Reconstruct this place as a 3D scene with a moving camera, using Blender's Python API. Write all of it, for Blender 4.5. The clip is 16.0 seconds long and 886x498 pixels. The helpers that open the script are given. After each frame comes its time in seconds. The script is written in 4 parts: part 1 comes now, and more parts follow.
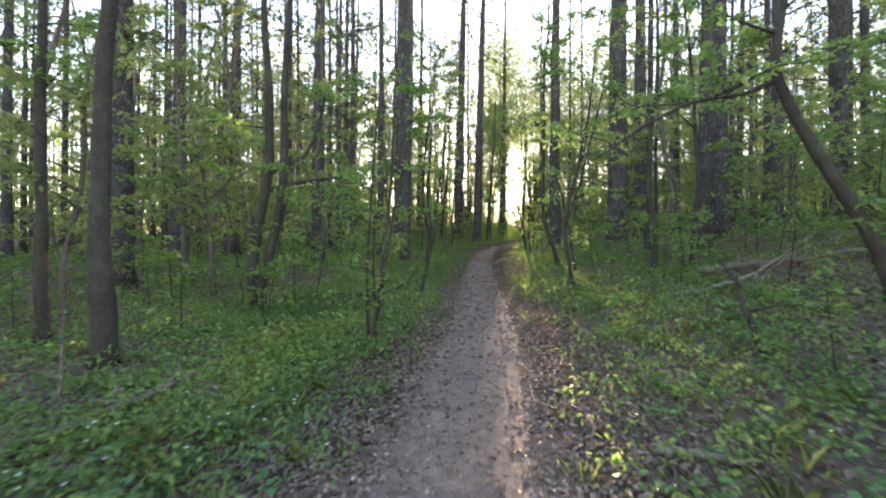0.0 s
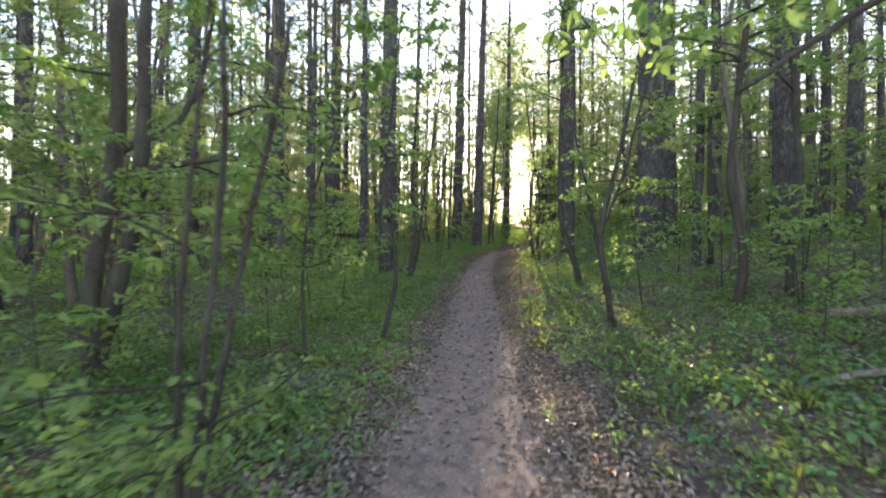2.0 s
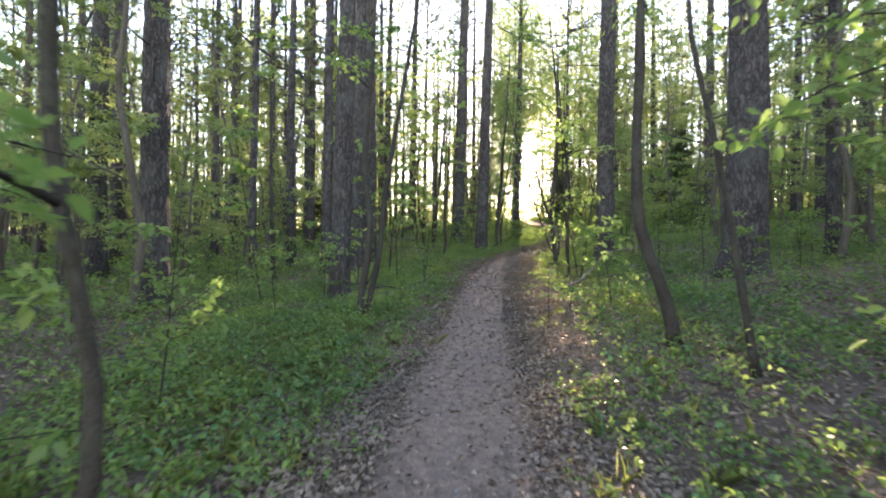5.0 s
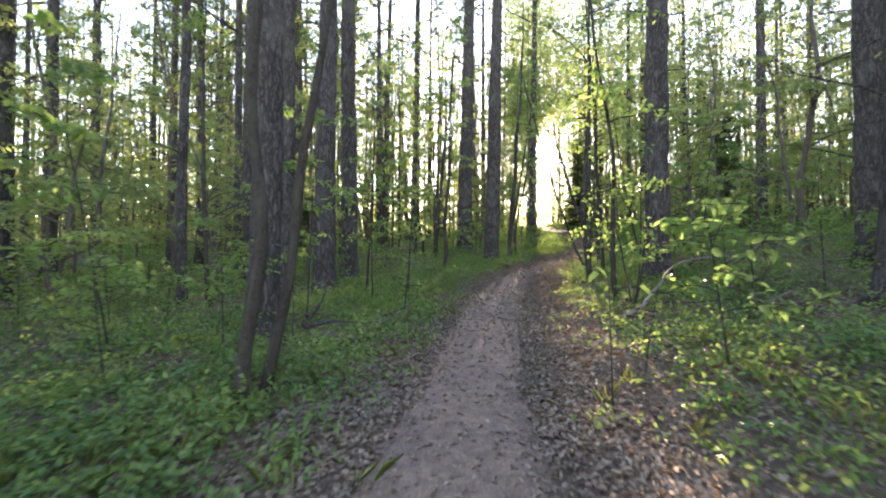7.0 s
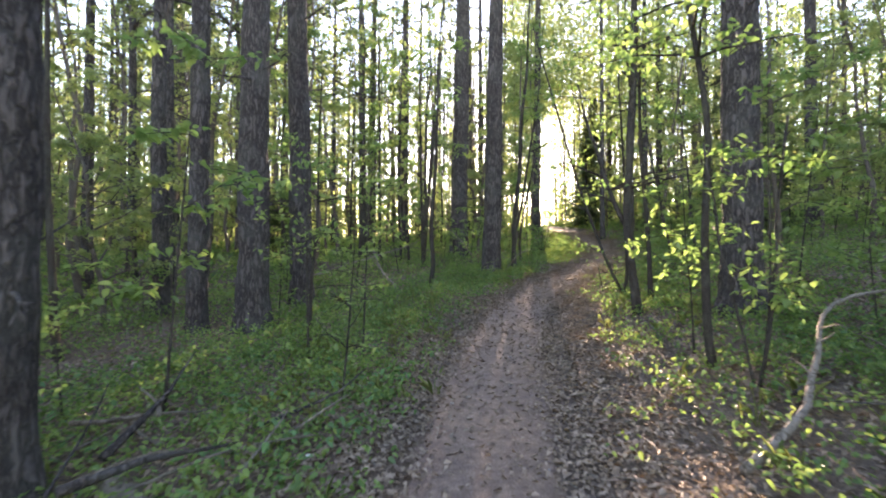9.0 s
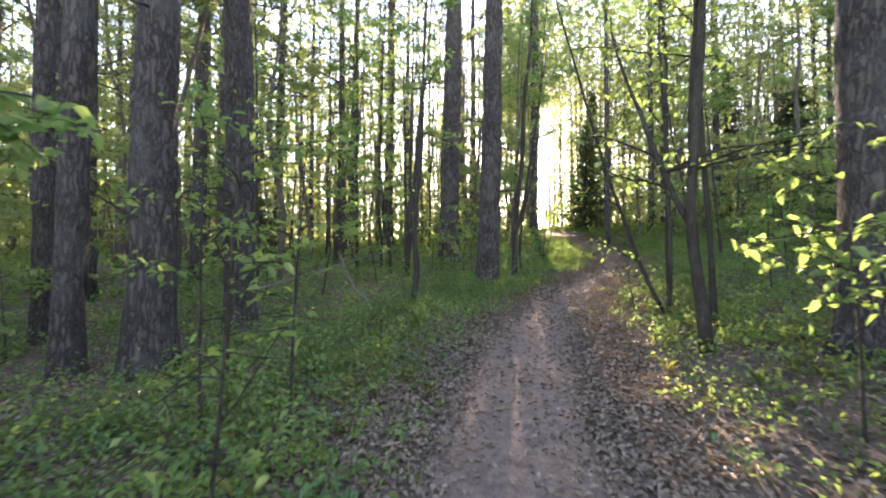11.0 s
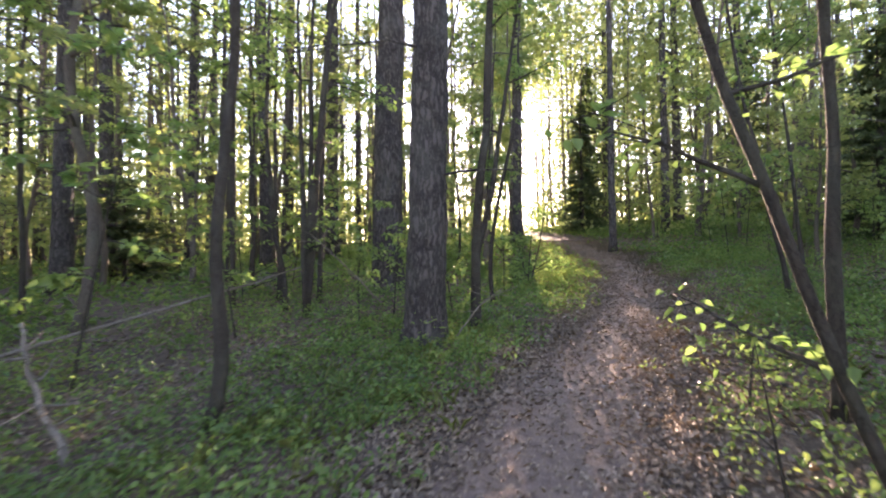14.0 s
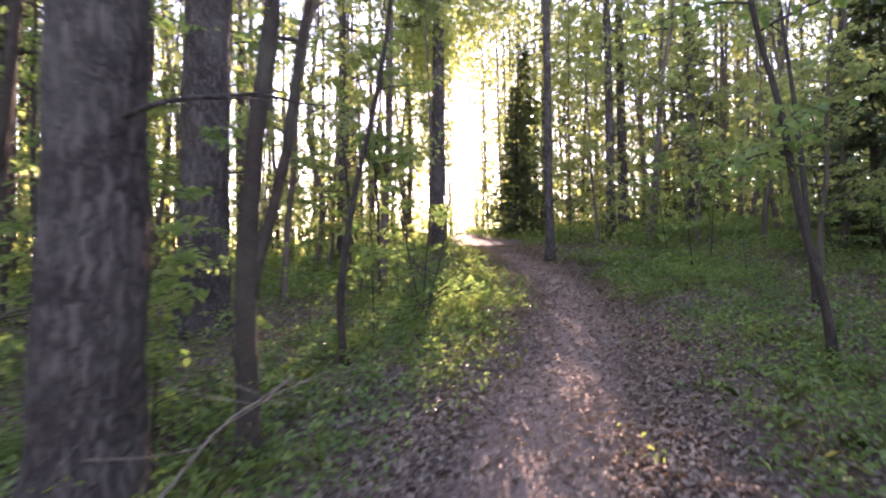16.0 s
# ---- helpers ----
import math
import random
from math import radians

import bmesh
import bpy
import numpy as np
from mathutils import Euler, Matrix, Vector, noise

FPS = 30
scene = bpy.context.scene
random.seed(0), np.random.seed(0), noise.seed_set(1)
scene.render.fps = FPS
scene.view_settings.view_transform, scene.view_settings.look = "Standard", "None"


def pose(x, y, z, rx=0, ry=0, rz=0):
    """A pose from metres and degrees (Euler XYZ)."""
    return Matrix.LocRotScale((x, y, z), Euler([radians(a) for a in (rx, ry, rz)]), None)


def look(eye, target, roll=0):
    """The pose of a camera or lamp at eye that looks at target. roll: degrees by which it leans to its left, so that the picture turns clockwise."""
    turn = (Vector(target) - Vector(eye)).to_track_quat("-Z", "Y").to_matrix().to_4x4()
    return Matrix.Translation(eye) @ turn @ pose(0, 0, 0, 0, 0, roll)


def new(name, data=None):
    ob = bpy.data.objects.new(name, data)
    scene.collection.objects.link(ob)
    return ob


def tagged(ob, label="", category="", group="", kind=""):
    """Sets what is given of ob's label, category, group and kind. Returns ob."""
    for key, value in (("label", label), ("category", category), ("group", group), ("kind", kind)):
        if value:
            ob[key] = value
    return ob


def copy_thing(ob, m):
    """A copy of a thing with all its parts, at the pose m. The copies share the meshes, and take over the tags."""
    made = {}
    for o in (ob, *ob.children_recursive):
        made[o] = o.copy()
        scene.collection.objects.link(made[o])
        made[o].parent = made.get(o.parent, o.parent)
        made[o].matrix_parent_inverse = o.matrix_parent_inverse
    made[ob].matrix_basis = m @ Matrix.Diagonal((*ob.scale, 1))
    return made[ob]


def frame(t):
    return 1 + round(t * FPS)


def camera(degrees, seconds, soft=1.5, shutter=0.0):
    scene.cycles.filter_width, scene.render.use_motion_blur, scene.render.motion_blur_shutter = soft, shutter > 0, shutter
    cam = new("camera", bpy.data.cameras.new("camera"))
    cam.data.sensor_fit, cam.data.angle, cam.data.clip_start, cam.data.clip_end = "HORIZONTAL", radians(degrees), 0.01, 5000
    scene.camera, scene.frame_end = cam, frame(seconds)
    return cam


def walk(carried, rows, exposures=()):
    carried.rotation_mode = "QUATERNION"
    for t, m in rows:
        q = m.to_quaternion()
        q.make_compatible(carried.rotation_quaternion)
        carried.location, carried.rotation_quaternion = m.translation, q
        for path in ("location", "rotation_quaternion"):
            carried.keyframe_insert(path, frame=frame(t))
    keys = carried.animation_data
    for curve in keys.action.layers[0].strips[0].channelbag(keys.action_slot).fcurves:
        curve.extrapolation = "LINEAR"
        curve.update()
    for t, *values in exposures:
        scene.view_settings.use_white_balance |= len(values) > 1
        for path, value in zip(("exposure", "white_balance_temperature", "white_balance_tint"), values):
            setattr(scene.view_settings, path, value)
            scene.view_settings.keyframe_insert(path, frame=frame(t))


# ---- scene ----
cam = camera(86.3, 16.0, 2.0, 0.5)
PATH = [
    (0.0, (0.000, 0.000, 1.500), (-0.000, 10.000, 1.570), 0.10),
    (0.5, (0.037, 0.745, 1.567), (0.019, 10.745, 1.654), 0.20),
    (1.0, (0.045, 1.579, 1.656), (-0.008, 11.579, 1.726), 0.30),
    (1.5, (0.186, 2.302, 1.738), (0.046, 12.301, 1.791), 0.30),
    (2.0, (0.380, 3.114, 1.813), (0.310, 13.114, 1.865), 0.30),
    (2.5, (0.529, 3.874, 1.865), (0.494, 13.874, 1.900), 0.50),
    (3.0, (0.693, 4.694, 1.917), (0.728, 14.693, 1.935), 0.50),
    (3.5, (0.685, 5.483, 1.977), (0.703, 15.483, 1.977), 0.60),
    (4.0, (0.782, 6.310, 2.007), (0.800, 16.310, 1.989), 0.70),
    (4.5, (0.775, 7.077, 2.059), (0.688, 17.077, 2.024), 0.70),
    (7.0, (1.125, 11.134, 2.111), (0.610, 21.119, 2.304), 0.08),
    (7.5, (1.173, 12.019, 2.215), (0.673, 22.005, 2.375), -0.03),
    (8.0, (1.263, 12.778, 2.296), (0.782, 22.765, 2.457), 0.06),
    (8.5, (1.248, 13.598, 2.441), (0.746, 23.585, 2.565), -0.13),
    (11.0, (1.181, 16.455, 2.507), (0.938, 26.449, 2.746), 0.12),
    (11.5, (1.425, 17.174, 2.592), (1.182, 27.168, 2.813), 0.12),
    (12.0, (1.588, 17.994, 2.700), (1.325, 27.989, 2.904), -0.07),
    (12.5, (1.701, 18.766, 2.742), (1.403, 28.760, 2.944), -0.15),
    (13.0, (1.793, 19.660, 2.793), (1.512, 29.654, 2.996), -0.26),
    (13.5, (1.968, 20.407, 2.834), (1.720, 30.401, 3.056), -0.37),
    (14.0, (2.172, 21.267, 3.000), (2.148, 31.265, 3.227), -0.68),
    (14.5, (2.443, 22.043, 3.037), (2.577, 32.040, 3.269), -0.66),
    (15.0, (2.788, 22.931, 3.129), (3.306, 32.915, 3.335), -0.74),
    (15.5, (3.137, 23.698, 3.194), (3.794, 33.674, 3.386), -0.81),
    (16.0, (3.485, 24.488, 3.296), (4.559, 34.428, 3.496), -0.82),
]
# exposure of the whole shot
walk(cam, [(t, look(eye, target, roll)) for t, eye, target, roll in PATH], exposures=((0.0, 2.82, 7600, 26), (4.5, 3.18, 7600, 28), (8.5, 3.24, 7500, 30), (11.0, 3.34, 7500, 32), (11.5, 2.98, 7500, 33), (12.0, 3.2, 7500, 33), (12.5, 3.1, 7500, 34), (13.0, 3.28, 7450, 35), (13.5, 3.65, 7400, 38), (14.0, 3.3, 7400, 38), (15.0, 3.34, 7400, 40), (15.5, 3.6, 7400, 43), (16.0, 3.42, 7400, 52)))

# ---------------- light ----------------
SUN_AZ, SUN_EL = radians(7.86), radians(11.7)
world = bpy.data.worlds.new("evening_sky")
scene.world = world
world.use_nodes = True
wn = world.node_tree.nodes
sky = wn.new("ShaderNodeTexSky")
sky.sky_type, sky.sun_disc = "NISHITA", False
sky.sun_elevation, sky.sun_rotation = SUN_EL, SUN_AZ
sky.dust_density, sky.air_density, sky.ozone_density = 0.1, 1.0, 1.0
wn["Background"].inputs["Strength"].default_value = 0.15
world.node_tree.links.new(sky.outputs["Color"], wn["Background"].inputs["Color"])
sun_data = bpy.data.lights.new("sun", "SUN")
sun_data.energy, sun_data.angle, sun_data.color = 4.2, radians(0.6), (1.0, 0.87, 0.66)
sun = new("sun", sun_data)
SUN_DIR = Vector((math.sin(SUN_AZ) * math.cos(SUN_EL), math.cos(SUN_AZ) * math.cos(SUN_EL), math.sin(SUN_EL)))
sun.matrix_world = look(SUN_DIR * 200, (0, 0, 0))

# ---------------- materials ----------------
def material(name):
    m = bpy.data.materials.new(name)
    m.use_nodes = True
    return m, m.node_tree.nodes, m.node_tree.links


def ramp(nodes, links, source, stops):
    r = nodes.new("ShaderNodeValToRGB")
    while len(r.color_ramp.elements) < len(stops):
        r.color_ramp.elements.new(0.5)
    for e, (p, c) in zip(r.color_ramp.elements, stops):
        e.position, e.color = p, (*c, 1)
    links.new(source, r.inputs[0])
    return r.outputs[0]


def mixed(nodes, links, fac, a, b, kind="MIX"):
    m = nodes.new("ShaderNodeMix")
    m.data_type, m.blend_type = "RGBA", kind
    for socket, value in ((m.inputs[0], fac), (m.inputs[6], a), (m.inputs[7], b)):
        if isinstance(value, (int, float)):
            socket.default_value = value
        elif isinstance(value, tuple):
            socket.default_value = (*value, 1)
        else:
            links.new(value, socket)
    return m.outputs[2]


def noise_tex(nodes, links, scale, detail=5, stretch=None, rough=0.6):
    co = nodes.new("ShaderNodeTexCoord").outputs["Object"]
    if stretch:
        mp = nodes.new("ShaderNodeMapping")
        mp.inputs["Scale"].default_value = stretch
        links.new(co, mp.inputs[0])
        co = mp.outputs[0]
    n = nodes.new("ShaderNodeTexNoise")
    n.inputs["Scale"].default_value, n.inputs["Detail"].default_value, n.inputs["Roughness"].default_value = scale, detail, rough
    links.new(co, n.inputs["Vector"])
    return n


def bumped(nodes, links, height, bsdf, strength, distance):
    b = nodes.new("ShaderNodeBump")
    b.inputs["Strength"].default_value, b.inputs["Distance"].default_value = strength, distance
    links.new(height, b.inputs["Height"])
    links.new(b.outputs[0], bsdf.inputs["Normal"])


def bark(name, dark, light, lichen, scale, plates):
    m, n, k = material(name)
    b = n["Principled BSDF"]
    b.inputs["Roughness"].default_value = 0.92
    b.inputs["Specular IOR Level"].default_value = 0.2
    co = n.new("ShaderNodeTexCoord")
    mp = n.new("ShaderNodeMapping")
    mp.inputs["Scale"].default_value = (1, 1, 0.22)
    k.new(co.outputs["Object"], mp.inputs[0])
    v = n.new("ShaderNodeTexVoronoi")
    v.feature = "DISTANCE_TO_EDGE"
    v.inputs["Scale"].default_value = scale
    warp = noise_tex(n, k, scale * 0.8, 3, (1, 1, 0.4))
    add = n.new("ShaderNodeVectorMath")
    add.operation = "MULTIPLY_ADD"
    k.new(warp.outputs["Color"], add.inputs[0])
    add.inputs[1].default_value = (0.16, 0.16, 0.16)
    k.new(mp.outputs[0], add.inputs[2])
    k.new(add.outputs[0], v.inputs["Vector"])
    fine = noise_tex(n, k, scale * 4, 6, (1, 1, 0.25), 0.7)
    cracks = ramp(n, k, v.outputs["Distance"], [(0.0, (0, 0, 0)), (plates, (1, 1, 1))])
    tone = mixed(n, k, fine.outputs["Fac"], dark, light)
    tone = mixed(n, k, cracks, tuple(c * 0.6 for c in dark), tone)
    patch = noise_tex(n, k, 2.2, 4)
    spots = ramp(n, k, patch.outputs["Fac"], [(0.45, (0, 0, 0)), (0.8, (0.6, 0.6, 0.6))])
    tone = mixed(n, k, spots, tone, lichen)
    k.new(tone, b.inputs["Base Color"])
    hmix = mixed(n, k, 0.35, cracks, fine.outputs["Fac"])
    bumped(n, k, hmix, b, 0.9, 0.03)
    return m


PINE_BARK = bark("pine_bark", (0.05, 0.045, 0.045), (0.18, 0.158, 0.15), (0.14, 0.148, 0.136), 16, 0.3)
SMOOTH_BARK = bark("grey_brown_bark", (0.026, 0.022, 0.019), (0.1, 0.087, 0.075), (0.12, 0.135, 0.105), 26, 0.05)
# paler copy of the grey-brown bark: the haze of distance put into its colour
HAZY_BARK = bark("hazy_far_bark", (0.075, 0.063, 0.053), (0.21, 0.178, 0.15), (0.16, 0.175, 0.125), 26, 0.05)
DEAD_WOOD = bark("dead_wood", (0.1, 0.083, 0.066), (0.28, 0.24, 0.2), (0.16, 0.17, 0.13), 18, 0.05)

PALE_WOOD = bark("bleached_wood", (0.14, 0.117, 0.095), (0.34, 0.3, 0.255), (0.22, 0.22, 0.18), 18, 0.05)


def leafy(name, low, high, through_low, through_high, share, gloss=0.35):
    """Leaf surface: reflects and lets light through, each blade a little different."""
    m, n, k = material(name)
    out = n["Material Output"]
    n.remove(n["Principled BSDF"])
    geo = n.new("ShaderNodeNewGeometry")
    front = mixed(n, k, geo.outputs["Random Per Island"], low, high)
    back = mixed(n, k, geo.outputs["Random Per Island"], through_low, through_high)
    big = noise_tex(n, k, 0.6, 2)
    shift = ramp(n, k, big.outputs["Fac"], [(0.35, (0.75, 0.8, 0.8)), (0.7, (1.15, 1.1, 1.0))])
    front = mixed(n, k, 1.0, front, shift, "MULTIPLY")
    back = mixed(n, k, 1.0, back, shift, "MULTIPLY")
    d, t, g = n.new("ShaderNodeBsdfDiffuse"), n.new("ShaderNodeBsdfTranslucent"), n.new("ShaderNodeBsdfGlossy")
    g.inputs["Roughness"].default_value = gloss
    g.inputs["Color"].default_value = (0.5, 0.5, 0.5, 1)
    k.new(front, d.inputs["Color"])
    k.new(back, t.inputs["Color"])
    a, c = n.new("ShaderNodeMixShader"), n.new("ShaderNodeMixShader")
    a.inputs[0].default_value = share
    k.new(d.outputs[0], a.inputs[1])
    k.new(t.outputs[0], a.inputs[2])
    c.inputs[0].default_value = 0.05
    k.new(a.outputs[0], c.inputs[1])
    k.new(g.outputs[0], c.inputs[2])
    k.new(c.outputs[0], out.inputs["Surface"])
    return m


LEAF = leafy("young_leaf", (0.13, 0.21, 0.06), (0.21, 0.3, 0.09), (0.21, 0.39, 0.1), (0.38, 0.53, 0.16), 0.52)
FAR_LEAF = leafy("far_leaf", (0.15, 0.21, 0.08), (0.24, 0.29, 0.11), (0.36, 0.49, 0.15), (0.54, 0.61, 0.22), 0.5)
HERB = leafy("herb_leaf", (0.065, 0.15, 0.045), (0.17, 0.285, 0.075), (0.16, 0.3, 0.08), (0.38, 0.48, 0.13), 0.42)
DARK_HERB = leafy("anemone_leaf", (0.07, 0.17, 0.065), (0.12, 0.26, 0.095), (0.08, 0.17, 0.04), (0.14, 0.25, 0.06), 0.3)
NEEDLE = leafy("pine_needle", (0.07, 0.105, 0.05), (0.12, 0.16, 0.07), (0.10, 0.14, 0.05), (0.2, 0.24, 0.08), 0.3)
SPRUCE_NEEDLE = leafy("spruce_needle", (0.06, 0.1, 0.05), (0.12, 0.17, 0.085), (0.1, 0.15, 0.06), (0.17, 0.22, 0.08), 0.4)
GRASS = leafy("grass_blade", (0.12, 0.18, 0.05), (0.24, 0.27, 0.1), (0.2, 0.26, 0.06), (0.36, 0.36, 0.12), 0.4)
LITTER = leafy("dry_leaf", (0.12, 0.088, 0.07), (0.38, 0.3, 0.245), (0.22, 0.13, 0.06), (0.36, 0.24, 0.11), 0.15, 0.5)
PETAL = leafy("white_petal", (0.75, 0.76, 0.72), (0.82, 0.82, 0.8), (0.6, 0.6, 0.55), (0.7, 0.7, 0.65), 0.3)


def earth(name, stops, coarse, fine_scale, relief):
    m, n, k = material(name)
    b = n["Principled BSDF"]
    b.inputs["Roughness"].default_value = 0.95
    b.inputs["Specular IOR Level"].default_value = 0.15
    big, mid, fine = noise_tex(n, k, coarse, 4), noise_tex(n, k, fine_scale * 0.2, 5), noise_tex(n, k, fine_scale, 6, None, 0.75)
    tone = ramp(n, k, fine.outputs["Fac"], stops)
    patch = ramp(n, k, mid.outputs["Fac"], [(0.35, (0.7, 0.7, 0.7)), (0.65, (1.15, 1.12, 1.08))])
    tone = mixed(n, k, 1.0, tone, patch, "MULTIPLY")
    wide = ramp(n, k, big.outputs["Fac"], [(0.35, (0.85, 0.85, 0.88)), (0.65, (1.1, 1.05, 1.0))])
    tone = mixed(n, k, 1.0, tone, wide, "MULTIPLY")
    k.new(tone, b.inputs["Base Color"])
    bumped(n, k, mixed(n, k, 0.5, fine.outputs["Fac"], mid.outputs["Fac"]), b, 0.8, relief)
    return m


SOIL = earth("forest_soil", [(0.3, (0.065, 0.05, 0.04)), (0.5, (0.14, 0.112, 0.092)), (0.72, (0.26, 0.212, 0.176))], 0.7, 45, 0.03)
TRODDEN = earth("trodden_path", [(0.3, (0.12, 0.088, 0.071)), (0.5, (0.215, 0.162, 0.134)), (0.72, (0.35, 0.28, 0.24))], 0.9, 60, 0.015)
STONE = earth("pebble", [(0.3, (0.2, 0.18, 0.17)), (0.7, (0.4, 0.38, 0.35))], 3, 80, 0.005)

# ---------------- terrain ----------------
CENTRE_Y = (-60, 0, 2.5, 4, 5.7, 8, 10, 12, 14, 16.4, 18, 20, 22.3, 24, 25.7, 28, 30, 33, 39.7, 60)
CENTRE_X = (-1, -0.02, 0.05, 0.24, 0.48, 0.68, 0.77, 0.9, 1.06, 1.26, 1.42, 1.62, 2.1, 2.66, 3.42, 4.75, 5.7, 6.75, 6.8, 6.0)
RISE_Y = (-60, -5, 0, 3.5, 7.1, 11, 14, 17, 20.5, 24.5, 28, 34, 40, 50, 120)
RISE_Z = (-2.5, -0.35, 0, 0.31, 0.55, 0.68, 0.93, 1.1, 1.35, 1.78, 2.1, 2.85, 3.75, 4.6, 4.8)
SIDE_Y = (-60, 0, 6, 8.5, 14, 18, 24, 30, 35, 46, 60, 120)
RIGHT_SLOPE = (0.02, 0.12, 0.17, 0.175, 0.18, 0.11, 0.13, 0.15, 0.12, 0.08, 0.03, 0.0)
LEFT_SLOPE = (0.0, -0.01, -0.01, -0.05, 0.04, -0.03, -0.04, -0.02, -0.05, -0.11, -0.09, -0.05)


def eased(y, ys, zs):
    return sum(np.interp(y + o, ys, zs) * w for o, w in ((-2, 0.15), (-1, 0.2), (0, 0.3), (1, 0.2), (2, 0.15)))


def centre(y):
    return eased(y * 1.0, CENTRE_Y, CENTRE_X) * 0.5 + np.interp(y, CENTRE_Y, CENTRE_X) * 0.5


def waves(x, y):
    """Cheap smooth unevenness of the ground."""
    return (0.025 * np.sin(1.7 * x + 0.6 * y) * np.sin(1.3 * y - 0.4 * x + 1) + 0.015 * np.sin(3.9 * x - 2.1 * y + 2) * np.sin(3.3 * y + 1.2 * x)
            + 0.008 * np.sin(8.3 * x + 3.1 * y) * np.sin(7.1 * y - 2.3 * x))


def ground_z(x, y):
    x, y = np.asarray(x, float), np.asarray(y, float)
    d = x - centre(y)
    right, left = 12 * np.tanh(np.maximum(d - 0.7, 0) / 12), 12 * np.tanh(np.maximum(-d - 0.7, 0) / 12)
    edge = np.clip((np.abs(d) - 0.45) / 0.5, 0, 1)
    dish = 0.05 * edge * edge * (3 - 2 * edge)
    return eased(y, RISE_Y, RISE_Z) + right * eased(y, SIDE_Y, RIGHT_SLOPE) + left * eased(y, SIDE_Y, LEFT_SLOPE) + dish - 0.03 + waves(x, y) * (0.25 + 1.3 * edge)


def tz(x, y):
    return float(ground_z(x, y))


# ---------------- mesh helpers ----------------
def mesh_of(name, verts, faces, mat, smooth=False):
    """A mesh from arrays; faces all have the same number of corners, or come as a list of such arrays."""
    me = bpy.data.meshes.new(name)
    groups = faces if isinstance(faces, list) else [faces]
    groups = [np.asarray(g, np.int32) for g in groups if len(g)]
    loops = np.concatenate([g.ravel() for g in groups])
    sizes = np.concatenate([np.full(len(g), g.shape[1], np.int32) for g in groups])
    starts = np.concatenate([[0], np.cumsum(sizes)[:-1]]).astype(np.int32)
    me.vertices.add(len(verts))
    me.vertices.foreach_set("co", np.asarray(verts, np.float32).ravel())
    me.loops.add(len(loops))
    me.loops.foreach_set("vertex_index", loops)
    me.polygons.add(len(sizes))
    me.polygons.foreach_set("loop_start", starts)
    if smooth:
        me.polygons.foreach_set("use_smooth", np.ones(len(sizes), bool))
    me.update(calc_edges=True)
    me.materials.append(mat)
    return me


def part(name, me, parent, label=""):
    ob = new(name, me)
    ob.parent = parent
    return tagged(ob, label)


def thing(name, x, y, label, category, group="", turn=0.0, sink=0.0):
    ob = new(name)
    ob.empty_display_size = 0.2
    ob.matrix_basis = pose(x, y, tz(x, y) - sink, 0, 0, turn)
    return tagged(ob, label, category, group)


def tube(points, radii, sides=8, rough=0.0, rng=None, flare=0.0):
    """A tapered limb along points, closed at both ends."""
    p = np.asarray(points, float)
    r = np.asarray(radii, float)
    n = len(p)
    way = np.gradient(p, axis=0)
    way /= np.linalg.norm(way, axis=1)[:, None] + 1e-9
    ref = np.where(np.abs(way[:, 2:3]) > 0.8, np.array([[1.0, 0, 0]]), np.array([[0, 0, 1.0]]))
    if np.abs(way[:, 2]).max() > 0.8 and np.abs(way[:, 2]).min() < 0.8:
        ref = np.tile(np.array([[0.77, 0.63, 0.1]]), (n, 1))
    u = np.cross(way, ref)
    u /= np.linalg.norm(u, axis=1)[:, None] + 1e-9
    v = np.cross(way, u)
    a = np.arange(sides) * 2 * math.pi / sides
    rad = np.repeat(r[:, None], sides, 1)
    if flare:
        low = np.exp(-np.linspace(0, 1, n) * n * 0.35)[:, None]
        lobes = 0.5 + 0.5 * np.sin(5 * a + 1.3)[None, :]
        rad = rad * (1 + flare * low * (0.4 + lobes))
    if rough:
        rad = rad * (1 + rough * (rng.random((n, sides)) - 0.5))
    ring = p[:, None, :] + rad[:, :, None] * (np.cos(a)[None, :, None] * u[:, None, :] + np.sin(a)[None, :, None] * v[:, None, :])
    verts = np.concatenate([ring.reshape(-1, 3), p[:1], p[-1:]])
    i, j = np.meshgrid(np.arange(n - 1), np.arange(sides), indexing="ij")
    i, j = i.ravel(), j.ravel()
    jn = (j + 1) % sides
    quads = np.stack([i * sides + j, i * sides + jn, (i + 1) * sides + jn, (i + 1) * sides + j], 1)
    s = np.arange(sides)
    sn = (s + 1) % sides
    caps = np.concatenate([np.stack([sn, s, np.full(sides, n * sides)], 1), np.stack([(n - 1) * sides + s, (n - 1) * sides + sn, np.full(sides, n * sides + 1)], 1)])
    return verts, quads, caps


def tubes_mesh(name, list_of, mat):
    vs, qs, cs, o = [], [], [], 0
    for v, q, c in list_of:
        vs.append(v), qs.append(q + o), cs.append(c + o)
        o += len(v)
    return mesh_of(name, np.concatenate(vs), [np.concatenate(qs), np.concatenate(cs)], mat, True)


